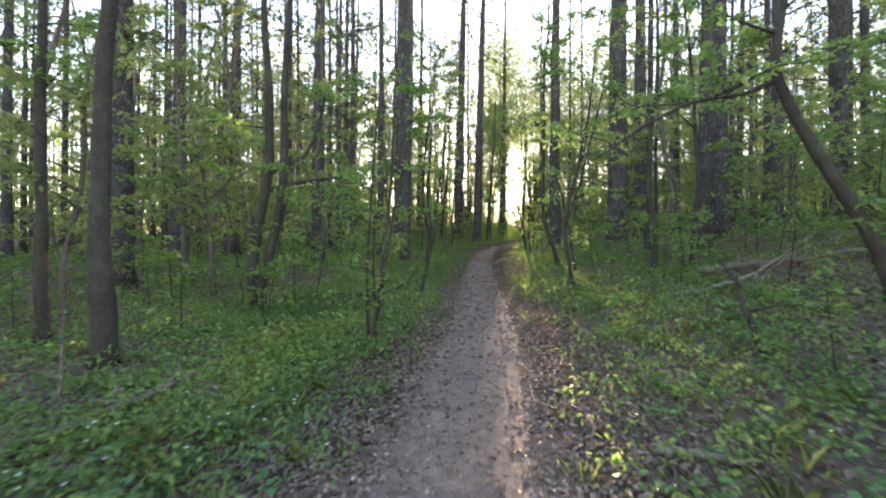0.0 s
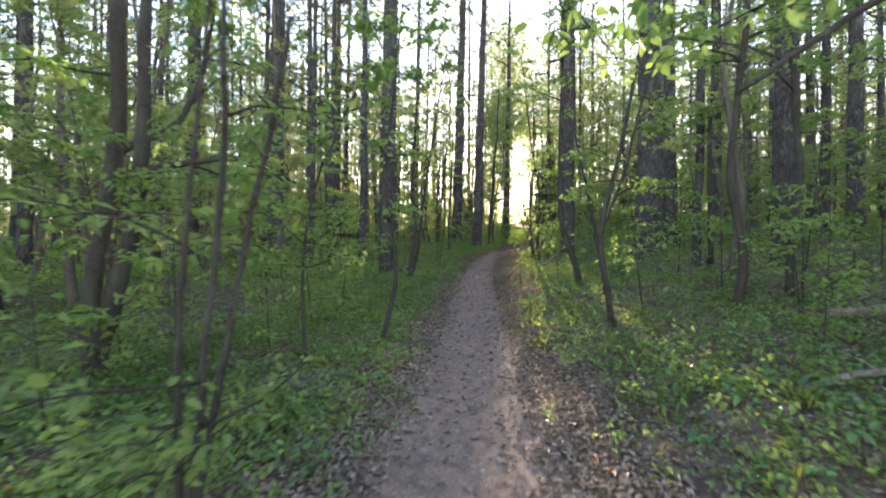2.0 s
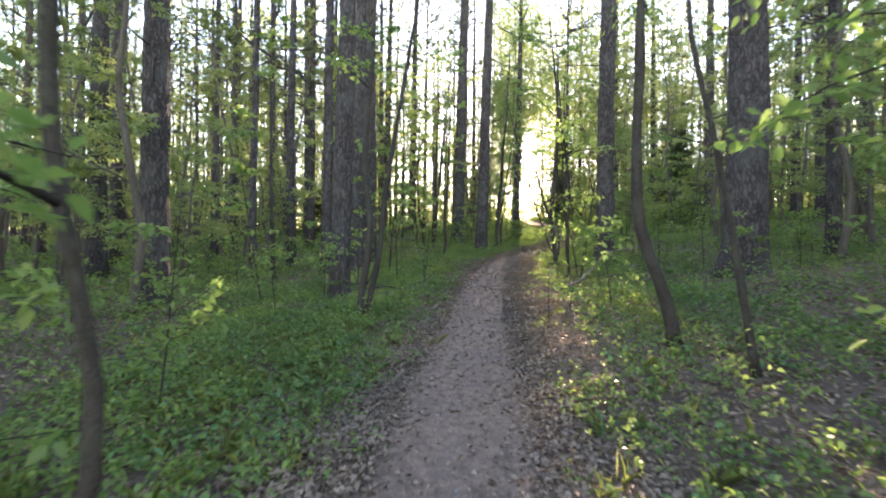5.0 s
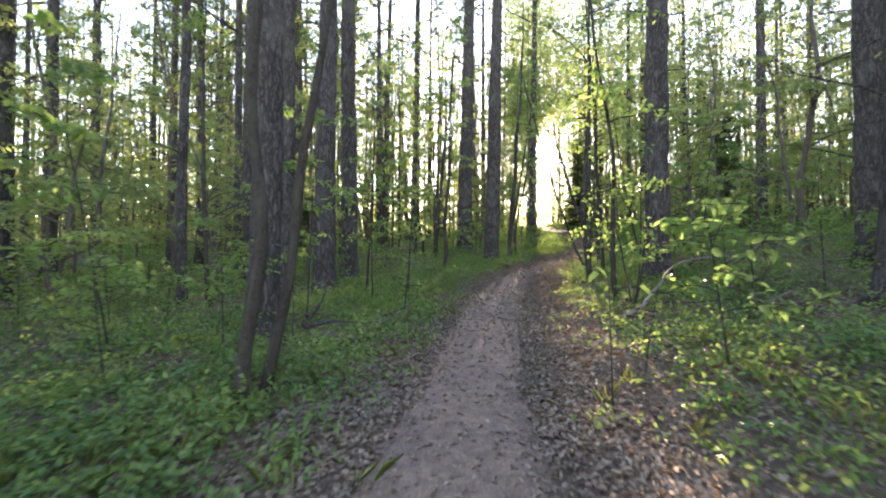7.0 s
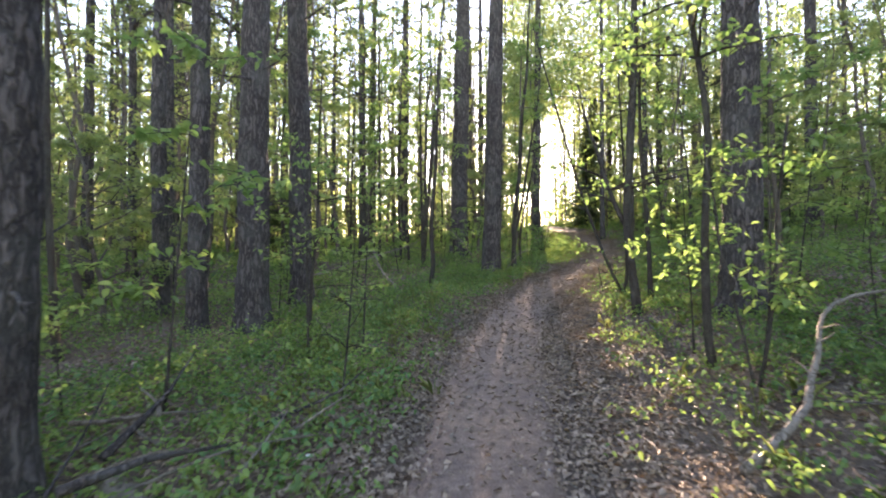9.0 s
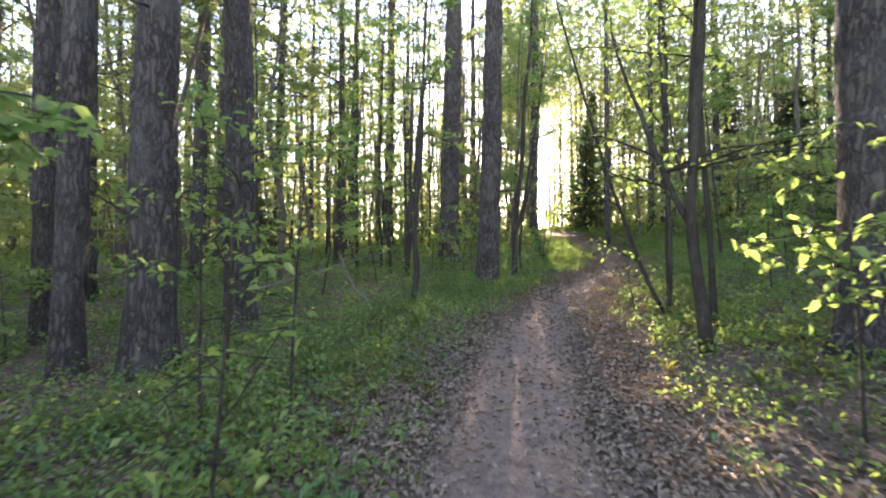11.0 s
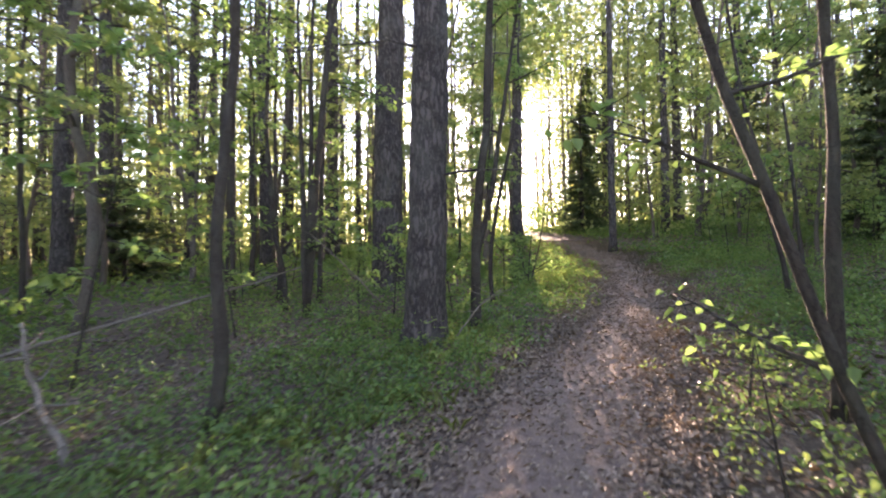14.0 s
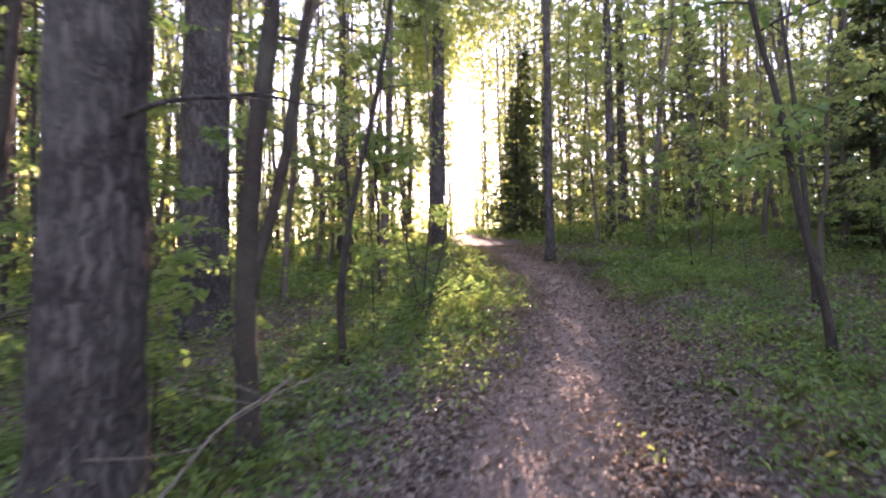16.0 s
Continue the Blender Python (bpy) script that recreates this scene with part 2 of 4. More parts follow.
def blades(base, along, side, length, width, droop=0.15):
    """Leaves: four-cornered blades, folded a little along the middle rib. Arrays of base point, direction, sideways direction."""
    length, width = np.asarray(length)[:, None], np.asarray(width)[:, None]
    nrm = np.cross(along, side)
    mid = base + along * length * 0.45 + nrm * length * 0.06
    tip = base + along * length - np.array([[0, 0, 1.0]]) * length * droop
    left, right = mid + side * width * 0.5 + nrm * width * 0.14, mid - side * width * 0.5 + nrm * width * 0.14
    verts = np.stack([base, left, tip, right], 1).reshape(-1, 3)
    k = np.arange(len(base))[:, None] * 4
    return verts, np.concatenate([k + np.array([[0, 1, 2]]), k + np.array([[0, 2, 3]])], 0)


def ovate(base, along, side, length, width, droop=0.2):
    """Broad leaves with six corners, folded along the rib and drooping at the tip."""
    length, width = np.asarray(length)[:, None], np.asarray(width)[:, None]
    nrm = np.cross(along, side)
    down = np.array([[0, 0, 1.0]]) * length
    low, high = base + along * length * 0.28 + nrm * width * 0.16, base + along * length * 0.66 + nrm * width * 0.14 - down * droop * 0.4
    tip = base + along * length - down * droop
    verts = np.stack([base, low + side * width * 0.46, high + side * width * 0.4, tip, high - side * width * 0.4, low - side * width * 0.46], 1).reshape(-1, 3)
    k = np.arange(len(base))[:, None] * 6
    return verts, np.concatenate([k + np.array([[0, 1, 2, 3]]), k + np.array([[0, 3, 4, 5]])], 0)


def unit(a):
    return a / (np.linalg.norm(a, axis=-1, keepdims=True) + 1e-9)


def leaf_mesh(name, pts, rng, size, mat, flat=0.5, shape=0.6, broad=False):
    """Leaves hung at the given points, mostly spread flat."""
    n = len(pts)
    heading = rng.random(n) * 2 * math.pi
    along = np.stack([np.cos(heading), np.sin(heading), rng.normal(-0.1, flat, n)], 1)
    along = unit(along)
    up = unit(np.stack([rng.normal(0, flat, n), rng.normal(0, flat, n), np.ones(n)], 1))
    side = unit(np.cross(up, along))
    length = size * rng.uniform(0.6, 1.3, n)
    v, f = (ovate if broad else blades)(pts, along, side, length, length * shape)
    return mesh_of(name, v, f, mat)


def bowed(start, way, length, rng, n=6, droop=0.0, wander=0.12):
    """Points of a branch that wanders on its way."""
    pts, d, step = [np.array(start, float)], unit(np.array(way, float)), length / (n - 1)
    for _ in range(n - 1):
        d = unit(d + rng.normal(0, wander, 3) + np.array([0, 0, -droop]))
        pts.append(pts[-1] + d * step)
    return np.array(pts)


# ---------------- plants ----------------
def pine(x, y, radius, height=21.0, lean=(0.0, 0.0), seed=0, stubs=6, crown_from=0.55, near=True, label="", tufts=70):
    """A tall pine: plated trunk, dead stub branches, a high open crown."""
    rng = np.random.default_rng(seed + 1000)
    tree = thing("pine_tree", x, y, label or "tall pine with rough grey-brown plated bark, standing in green undergrowth", "tree", "pines of the wood", 0, 0.12)
    zs = np.concatenate([np.arange(0, 7, 0.16 if near else 0.6), np.linspace(7, height, 14)])
    wob = np.cumsum(rng.normal(0, 0.006, (len(zs), 2)), 0)
    pts = np.stack([lean[0] * zs + wob[:, 0], lean[1] * zs + wob[:, 1], zs], 1)
    rad = radius * (1 - 0.75 * (zs / height) ** 1.1) * (1 + 0.4 * np.exp(-zs / 0.25)) * (1 + 0.02 * np.sin(zs * 3.1 + seed))
    part("trunk", tubes_mesh("pine_trunk", [tube(pts, rad, 28 if near else 9, 0.09 if near else 0.04, rng, 0.12)], PINE_BARK), tree)
    at = lambda z: np.array([np.interp(z, zs, pts[:, 0]), np.interp(z, zs, pts[:, 1]), z])
    for i in range(stubs):
        z = rng.uniform(1.2, 8.5)
        a = rng.uniform(0, 2 * math.pi)
        ln = rng.uniform(0.3, 1.5)
        b = bowed(at(z), (math.cos(a), math.sin(a), rng.uniform(-0.15, 0.3)), ln + radius, rng, 6, 0.02)
        limbs = [tube(b, np.linspace(0.022, 0.005, 6), 5)]
        for q in range(2):
            limbs.append(tube(bowed(b[3 + q], b[4 + q] - b[3 + q] + rng.normal(0, 0.1, 3), ln * 0.4, rng, 4), np.linspace(0.008, 0.003, 4), 4))
        part("dead_branch", tubes_mesh("dead_branch", limbs, PINE_BARK), tree, "bare dead branch")
    limbs, tuft = [], []
    for i in range(14):
        z = height * rng.uniform(crown_from, 0.98)
        a = rng.uniform(0, 2 * math.pi)
        ln = (1 - z / height) * 4.0 + 0.9
        b = bowed(at(z), (math.cos(a), math.sin(a), 0.25), ln, rng, 6, -0.03)
        limbs.append(tube(b, np.linspace(0.05, 0.012, 6), 5))
        for q in range(tufts // 14):
            tuft.append(b[rng.integers(2, 6)] + rng.normal(0, 0.28, 3))
    tagged(part("crown", tubes_mesh("crown_limbs", limbs, PINE_BARK), tree), kind="stuff")
    tuft = np.repeat(np.array(tuft), 22 if near else 12, 0)
    way = unit(rng.normal(0, 1, tuft.shape) + np.array([[0, 0, 0.4]]))
    side = unit(np.cross(way, rng.normal(0, 1, tuft.shape)))
    v, f = blades(tuft, way, side, rng.uniform(0.12, 0.32, len(tuft)), np.full(len(tuft), 0.03 if near else 0.05))
    part("foliage", mesh_of("needles", v, f, NEEDLE), tree, "green pine needles high up")
    return tree


def young_tree(name, x, y, radius, height, curve, leaves, leaf_size, seed, leaf_from=0.25, branches=7, spread=1.0, label="", turn=0.0, group="young trees of the undergrowth",
               mat=None, fork=None, sides=9, clump=0.16, joined=False, broad=True, wood=SMOOTH_BARK):
    """A thin broadleaf: stem bent as curve says (height, sideways, along), branches with twigs, leaves on the twigs."""
    rng = np.random.default_rng(seed)
    tree = thing(name, x, y, label or "thin young broadleaf tree with fresh green leaves among the undergrowth", "tree", group, turn, 0.06)
    hs, dx, dy = zip(*curve)
    zs = np.linspace(0, height, max(10, int(height * 4)))
    wob = np.cumsum(rng.normal(0, 0.02, (len(zs), 2)), 0) * min(1, height / 4)
    pts = np.stack([np.interp(zs, hs, dx) + wob[:, 0], np.interp(zs, hs, dy) + wob[:, 1], zs], 1)
    for _ in range(2):
        pts[1:-1] = (pts[:-2] + pts[1:-1] * 2 + pts[2:]) / 4
    rad = radius * (1 - 0.82 * zs / height) * (1 + 0.35 * np.exp(-zs / 0.12))
    rad = rad * (1 + 0.1 * np.convolve(rng.normal(0, 1, len(zs)), (0.25, 0.5, 0.25), "same"))
    part("trunk", tubes_mesh("stem", [tube(pts, rad, sides, 0.06, rng)], wood), tree)
    ends, rest = [], []

    def hang(twigs, count, holder):
        """Leaves along the given twigs."""
        if count < 1:
            return
        pos = []
        for _ in range(count):
            w = twigs[rng.integers(0, len(twigs))]
            q = rng.random() * (len(w) - 1)
            k = min(int(q), len(w) - 2)
            pos.append(w[k] + (w[k + 1] - w[k]) * (q - k))
        pos = np.array(pos) + rng.normal(0, clump * 0.4, (count, 3)) * np.array([[1, 1, 0.5]])
        part("foliage", leaf_mesh("foliage", pos, rng, leaf_size, mat or LEAF, 0.6, 0.6, broad), holder, "fresh light green leaves")

    stems = [(pts, rad)]
    for fz, *way in fork or ():
        k = int(np.argmin(np.abs(zs - fz)))
        if len(way) == 1:  # a limb along given offsets from the fork
            off = np.array([(0, 0, 0), *way[0]], float)
            run = np.append(0, np.cumsum(np.linalg.norm(np.diff(off, axis=0), axis=1)))
            m = 26
            f = np.stack([np.interp(np.linspace(0, run[-1], m), run, off[:, i]) for i in range(3)], 1)
            for _ in range(2):
                f[1:-1] = (f[:-2] + 2 * f[1:-1] + f[2:]) / 4
            f = pts[k][None] + f + np.cumsum(rng.normal(0, 0.006, (m, 3)), 0)
            fr = np.linspace(rad[k] * (0.85 if off[-1, 2] > 2 else 0.5), 0.012, m)
        else:
            fdx, fdy, ftop = way
            m = 14
            u = np.linspace(0, 1, m)
            f = pts[k][None] + np.stack([fdx * u ** 0.8, fdy * u, (ftop - fz) * u], 1) + np.cumsum(rng.normal(0, 0.012, (m, 3)), 0)
            fr = np.linspace(rad[k] * 0.7, 0.012, m)
        f[0] = pts[k]
        part("limb", tubes_mesh("limb", [tube(f, fr, sides, 0.05, rng)], wood), tree)
        stems.append((f, fr))
    for i in range(int(branches * 1.5)):
        sp, sr = stems[i % len(stems)]
        k = rng.integers(int(len(sp) * (leaf_from if i % len(stems) == 0 else 0.2)), len(sp) - 1)
        a = i * 2.4 + rng.uniform(-0.5, 0.5)
        ln = spread * rng.uniform(0.6, 1.2) * (1.15 - 0.6 * k / len(sp))
        b = bowed(sp[k], (math.cos(a), math.sin(a), rng.uniform(0.15, 0.7)), ln, rng, 7, 0.04)
        limbs = [tube(b, np.linspace(min(sr[k] * 0.6, 0.02), 0.003, 7), 5)]
        for q in range(3 if joined else 5):
            s = b[rng.integers(2, 7)]
            t = bowed(s, np.append(rng.normal(0, 1, 2), rng.uniform(-0.2, 0.3)), ln * rng.uniform(0.25, 0.5), rng, 4, 0.06)
            limbs.append(tube(t, np.linspace(0.005, 0.002, 4), 3))
            ends.append(t)
        ends.append(b[3:])
        if joined:
            rest += limbs
        else:
            hang(ends[-6:], int(leaves * 2.2 / int(branches * 1.5)), part("branch", tubes_mesh("branch", limbs, wood), tree))
    if rest:
        tagged(part("branchwork", tubes_mesh("branchwork", rest, wood), tree), kind="stuff")
    if joined:
        hang(ends, int(leaves * 2.2), tree)
    return tree


def spruce(x, y, height, width, seed, label, full=0.8):
    rng = np.random.default_rng(seed)
    tree = thing("young_spruce", x, y, label, "tree", "", 0, 0.05)
    pts = np.stack([np.zeros(8), np.zeros(8), np.linspace(0, height, 8)], 1)
    part("trunk", tubes_mesh("spruce_trunk", [tube(pts, np.linspace(0.02 * height, 0.006, 8), 8)], SMOOTH_BARK), tree)
    limbs, base, way = [], [], []
    z = 0.12
    while z < height * 0.97:
        r = width * (1 - z / height) ** full
        for i in range(5):
            a = rng.uniform(0, 2 * math.pi)
            b = bowed((0, 0, z), (math.cos(a), math.sin(a), 0.15), r * rng.uniform(0.55, 1.2), rng, 6, 0.05, 0.08)
            limbs.append(tube(b, np.linspace(0.01, 0.003, 6), 4))
            for q in np.linspace(0.15, 1, max(6, int(r * 22))):
                k = min(int(q * 5), 4)
                c = b[k] + (b[k + 1] - b[k]) * (q * 5 - k)
                d = b[k + 1] - b[k]
                for sgn in (-1, 1):
                    base.append(c)
                    way.append(unit(d) + sgn * 0.9 * unit(np.cross(d, (0, 0, 1))) + np.array([0, 0, rng.uniform(-0.5, 0.1)]))
        z += rng.uniform(0.1, 0.16)
    tagged(part("branchwork", tubes_mesh("spruce_branches", limbs, SMOOTH_BARK), tree), kind="stuff")
    base, way = np.array(base), unit(np.array(way))
    base, way = np.repeat(base, 2, 0), unit(np.repeat(way, 2, 0) + rng.normal(0, 0.25, (len(way) * 2, 3)))
    side = unit(np.cross(way, rng.normal(0, 1, way.shape)))
    v, f = blades(base, way, side, rng.uniform(0.09, 0.22, len(base)), rng.uniform(0.03, 0.05, len(base)))
    part("needles", mesh_of("spruce_needles", v, f, SPRUCE_NEEDLE), tree, "dark green needles")
    return tree


def fallen(name, points, radius, seed, label, category="branch", twigs=4, mat=None):
    """A branch or log on the ground. Points: x, y and height above the ground."""
    rng = np.random.default_rng(seed)
    x0, y0, _ = points[0]
    ob = new(name)
    ob.matrix_basis = pose(x0, y0, tz(x0, y0))
    tagged(ob, label, category)
    p = np.array([(x, y, tz(x, y) + z) for x, y, z in points]) - np.array([[x0, y0, tz(x0, y0)]])
    u = np.linspace(0, 1, 16)
    q = np.stack([np.interp(u, np.linspace(0, 1, len(p)), p[:, i]) for i in range(3)], 1)
    for _ in range(2):
        q[1:-1] = (q[:-2] + 2 * q[1:-1] + q[2:]) / 4
    q += rng.normal(0, radius * 0.25, q.shape)
    stem = part("stem", tubes_mesh("fallen_stem", [tube(q, np.linspace(radius, radius * 0.4, 16), 9, 0.12, rng)], mat or DEAD_WOOD), ob)
    for i in range(twigs):
        k = rng.integers(4, 15)
        t = bowed(q[k], np.append(rng.normal(0, 1, 2), rng.uniform(0.0, 0.5)), rng.uniform(0.15, 0.5), rng, 6)
        part("twig", tubes_mesh("twig", [tube(t, np.linspace(radius * 0.35, 0.003, 6), 5)], mat or DEAD_WOOD), stem)
    return ob


# ---------------- ground and path ----------------
def spaced(stops):
    out = []
    for a, b, n in stops:
        out.append(np.linspace(a, b, n, endpoint=False))
    return np.concatenate(out + [[stops[-1][1]]])


gx = spaced([(-700, -100, 8), (-100, -30, 14), (-30, -12, 30), (-12, -5, 40), (-5, 9, 200), (9, 16, 40), (16, 40, 30), (40, 100, 12), (100, 700, 8)])
gy = spaced([(-700, -100, 8), (-100, -20, 12), (-20, -2, 24), (-2, 36, 380), (36, 60, 50), (60, 120, 20), (120, 900, 12)])
GX, GY = np.meshgrid(gx, gy, indexing="ij")
GZ = ground_z(GX, GY)
nx, ny = len(gx), len(gy)
ii, jj = np.meshgrid(np.arange(nx - 1), np.arange(ny - 1), indexing="ij")
ii, jj = ii.ravel(), jj.ravel()
quads = np.stack([ii * ny + jj, (ii + 1) * ny + jj, (ii + 1) * ny + jj + 1, ii * ny + jj + 1], 1)
ground = new("ground", mesh_of("ground", np.stack([GX, GY, GZ], 2).reshape(-1, 3), quads, SOIL, True))
tagged(ground, "dark brown forest floor rising gently, covered with litter", "ground", "", "structure")

py = np.arange(-14, 44, 0.09)
pu = np.linspace(-1, 1, 25)
half = np.interp(py, (-14, 9, 12.5, 17, 19, 23, 44), (0.76, 0.7, 0.54, 0.48, 0.58, 0.66, 0.68)) + 0.05 * np.sin(py * 1.1) + 0.04 * np.sin(py * 2.7 + 1)
prng = np.random.default_rng(5)
jag = 1 + 0.16 * (prng.random((len(py), 2)) - 0.5)
wid = np.where(pu[None, :] < 0, (half * jag[:, 0])[:, None], (half * jag[:, 1])[:, None])
PXX = centre(py)[:, None] + pu[None, :] * wid
PYY = np.repeat(py[:, None], len(pu), 1)
lift = 0.022 - 0.03 * np.abs(pu)[None, :] ** 6
PZZ = ground_z(PXX, PYY) + lift + prng.normal(0, 0.004, PXX.shape)
a, b = len(py), len(pu)
ii, jj = np.meshgrid(np.arange(a - 1), np.arange(b - 1), indexing="ij")
ii, jj = ii.ravel(), jj.ravel()
quads = np.stack([ii * b + jj, ii * b + jj + 1, (ii + 1) * b + jj + 1, (ii + 1) * b + jj], 1)
footpath = new("path", mesh_of("path", np.stack([PXX, PYY, PZZ], 2).reshape(-1, 3), quads, TRODDEN, True))
tagged(footpath, "trodden bare earth footpath with scattered dry leaves", "path", "", "structure")

# ---------------- trees along the walk ----------------
# x, y, radius, lean sideways, lean along, seed, dead branches
PINES = (
    (-1.35, 16.75, 0.19, 0.012, 0, 1, 5), (-4.1, 15.5, 0.22, 0.01, 0, 2, 5), (-9.7, 17.3, 0.28, 0.01, 0, 3, 4), (6.1, 16.6, 0.36, 0.015, 0, 4, 5),
    (6.6, 11.9, 0.16, 0.01, 0, 5, 5), (8.0, 13.7, 0.24, 0.0, 0, 6, 4), (-2.0, 21.35, 0.235, 0.01, 0, 7, 6), (-1.9, 23.2, 0.21, 0.0, 0, 8, 6),
    (4.88, 20.75, 0.245, 0.01, 0, 9, 5), (1.93, 27.1, 0.245, 0.028, 0, 10, 7), (1.0, 31.0, 0.31, 0.025, 0, 11, 7), (4.9, 39.0, 0.23, 0.01, 0, 12, 4),
    (-7.5, 11.0, 0.26, 0.01, 0, 13, 4), (-11.9, 16.8, 0.2, 0.0, 0, 14, 4), (-9.4, 21.1, 0.28, 0.015, 0, 15, 3), (-2.85, 21.3, 0.15, 0.0, 0, 16, 3),
    (-4.45, 20.1, 0.1, 0.005, 0, 17, 3), (-4.35, 22.7, 0.14, 0.0, 0, 18, 3), (-1.95, 38.6, 0.25, 0.01, 0, 19, 4), (8.3, 19.9, 0.24, 0.0, 0, 20, 4),
    (9.0, 18.2, 0.15, 0.0, 0, 21, 3), (10.6, 15.0, 0.18, 0.0, 0, 22, 3), (7.5, 36.2, 0.11, 0.0, 0, 23, 5), (10.4, 38.8, 0.14, 0.0, 0, 24, 5),
    (-11.4, 24.7, 0.2, 0.0, 0, 25, 3), (-8.5, 26.0, 0.14, 0.01, 0, 26, 3), (13.3, 31.3, 0.22, 0.0, 0, 27, 3), (5.6, 13.0, 0.09, 0.02, 0, 28, 3),
)
for x, y, r, lx, ly, seed, stubs in PINES:
    pine(x, y, r, 19 + (seed * 37 % 60) / 10, (lx, ly), seed, stubs, near=(abs(x - 1.5) < 6 and y < 32))

# stems: name, x, y, radius, height, curve, leaves, leaf size, leaf_from, branches, spread
S = young_tree
S("young_tree", -3.3, 4.65, 0.115, 9.0, ((0, 0, 0), (3, -0.02, 0), (9, 0.3, 0)), 700, 0.075, 41, 0.45, 9, 1.1, "grey-barked young tree with a straight stem and green leaves above")
S("young_tree", -4.75, 5.65, 0.085, 8.0, ((0, 0, 0), (2, -0.05, 0), (8, -0.2, 0)), 500, 0.075, 42, 0.4, 8, 1.0, "dark thin tree leaning slightly among the green herbs")
S("twin_stem_tree", -3.0, 7.7, 0.1, 9.0, ((0, 0, 0), (0.77, -0.1, 0), (1.2, -0.02, 0), (2.17, 0.19, 0), (2.9, 0.27, 0), (5, 0.24, 0), (9, 0.4, 0)), 900, 0.075, 43, 0.35, 10, 1.3,
  "dark twin-stemmed tree with moss and leaves at its foot", fork=((0.2, ((0.1, 0, 0.2), (0.24, 0, 0.8), (0.43, 0, 1.6), (0.46, 0, 2.2), (0.42, 0.05, 3.2), (0.5, 0.1, 5), (0.8, 0.2, 8.2))), (2.1, ((0.5, 0, 0.15), (0.75, 0, 0.2), (1.1, 0, 0.25), (1.5, 0, 0.1), (1.75, 0.05, 0.0))), (2.2, ((0.6, 0.05, 0.3), (0.85, 0.1, 0.9), (1.0, 0.1, 1.5)))))
S("shrub", -2.8, 7.45, 0.01, 0.75, ((0, 0, 0), (0.75, 0.1, 0)), 60, 0.08, 47, 0.2, 7, 0.4, "low leafy shoots at the foot of a twin-stemmed tree", clump=0.08)
S("shrub", -0.85, 5.25, 0.022, 3.4, ((0, 0, 0), (1, -0.05, 0), (3.4, 0.1, 0.1)), 240, 0.065, 44, 0.25, 9, 0.8, "slender shrub with several stems and fresh green leaves", fork=((0.1, 0.45, 0.1, 2.6), (0.08, 0.3, -0.2, 2.9)))
S("young_tree", -0.45, 9.2, 0.035, 5.2, ((0, 0, 0), (0.35, 0.05, 0), (1.0, 0.28, 0), (1.5, 0.1, 0), (2.4, 0.1, 0), (5.2, 0.5, 0)), 450, 0.075, 45, 0.3, 8, 0.9, "thin crooked young tree bent beside the footpath")
S("young_tree", -1.2, 8.45, 0.022, 4.2, ((0, 0, 0), (1.3, -0.02, 0), (2.2, 0.15, 0), (3.2, 0.6, 0.1), (4.2, 0.9, 0.2)), 500, 0.08, 46, 0.3, 9, 0.9, "thin dark sapling curving over, with bright green leaves")
S("young_tree", -0.5, 14.85, 0.05, 7.0, ((0, 0, 0), (0.4, 0.05, 0), (0.76, 0.156, 0), (1.25, 0.19, 0), (2.05, 0.26, 0), (2.57, 0.33, 0.05), (4.3, 0.6, 0.2), (7, 0.9, 0.4)), 260, 0.075, 48, 0.5, 7, 0.9, "thin crooked tree leaning over the undergrowth")
S("forked_tree", 2.5, 9.3, 0.042, 6.0, ((0, 0.05, 0), (0.7, -0.05, 0), (1.35, -0.2, 0), (2.35, 0.1, 0.05), (6, 0.6, 0.2)), 420, 0.08, 49, 0.45, 8, 1.0,
  "forked tree with pale grey bark beside the footpath", fork=((1.3, 0.75, -0.05, 4.2),))
S("young_tree", 3.95, 9.0, 0.06, 7.0, ((0, 0, 0), (0.8, 0.06, 0), (1.6, -0.12, 0), (2.4, 0.0, 0), (3.4, 0.18, 0), (7, 0.2, 0)), 420, 0.08, 50, 0.45, 8, 1.1, "dark crooked tree standing in green herbs")
S("young_tree", 3.3, 11.75, 0.035, 6.5, ((0, 0, 0), (1.5, -0.2, 0), (2.6, -0.5, 0), (4.2, -0.5, 0), (6.5, -0.4, 0)), 350, 0.075, 51, 0.4, 7, 0.9, "thin crooked sapling bending towards the path")
S("young_tree", 3.1, 12.8, 0.07, 9.0, ((0, 0.05, 0), (0.6, -0.05, 0), (1.3, -0.36, 0), (2.3, -0.42, 0), (4, -0.44, 0), (9, -0.3, 0)), 500, 0.075, 52, 0.4, 8, 1.1, "mossy tree whose foot curves over to one side")
S("young_tree", 5.85, 12.95, 0.055, 8.0, ((0, 0, 0), (3, -0.1, 0), (8, 0.1, 0)), 450, 0.075, 53, 0.35, 8, 1.0)
S("young_tree", 5.05, 9.55, 0.06, 7.5, ((0, 0, 0), (2, 0.1, 0), (7.5, -0.3, 0)), 450, 0.075, 54, 0.35, 8, 1.0)
S("leaning_tree", 4.75, 5.0, 0.085, 5.6, ((0, 0, 0), (0.45, -0.1, 0), (0.95, -0.4, 0), (2.0, -1.07, 0.05), (2.5, -1.3, 0.1), (3.1, -1.05, 0.2), (5.6, -0.6, 0.4)), 600, 0.09, 55, 0.25, 10, 1.3,
  "leaning dark tree with long crooked branches reaching over the ground", fork=((2.5, ((-0.36, 0.05, -0.15), (-0.9, 0.1, -0.2), (-1.38, 0.15, -0.45), (-1.92, 0.2, -0.8))),))
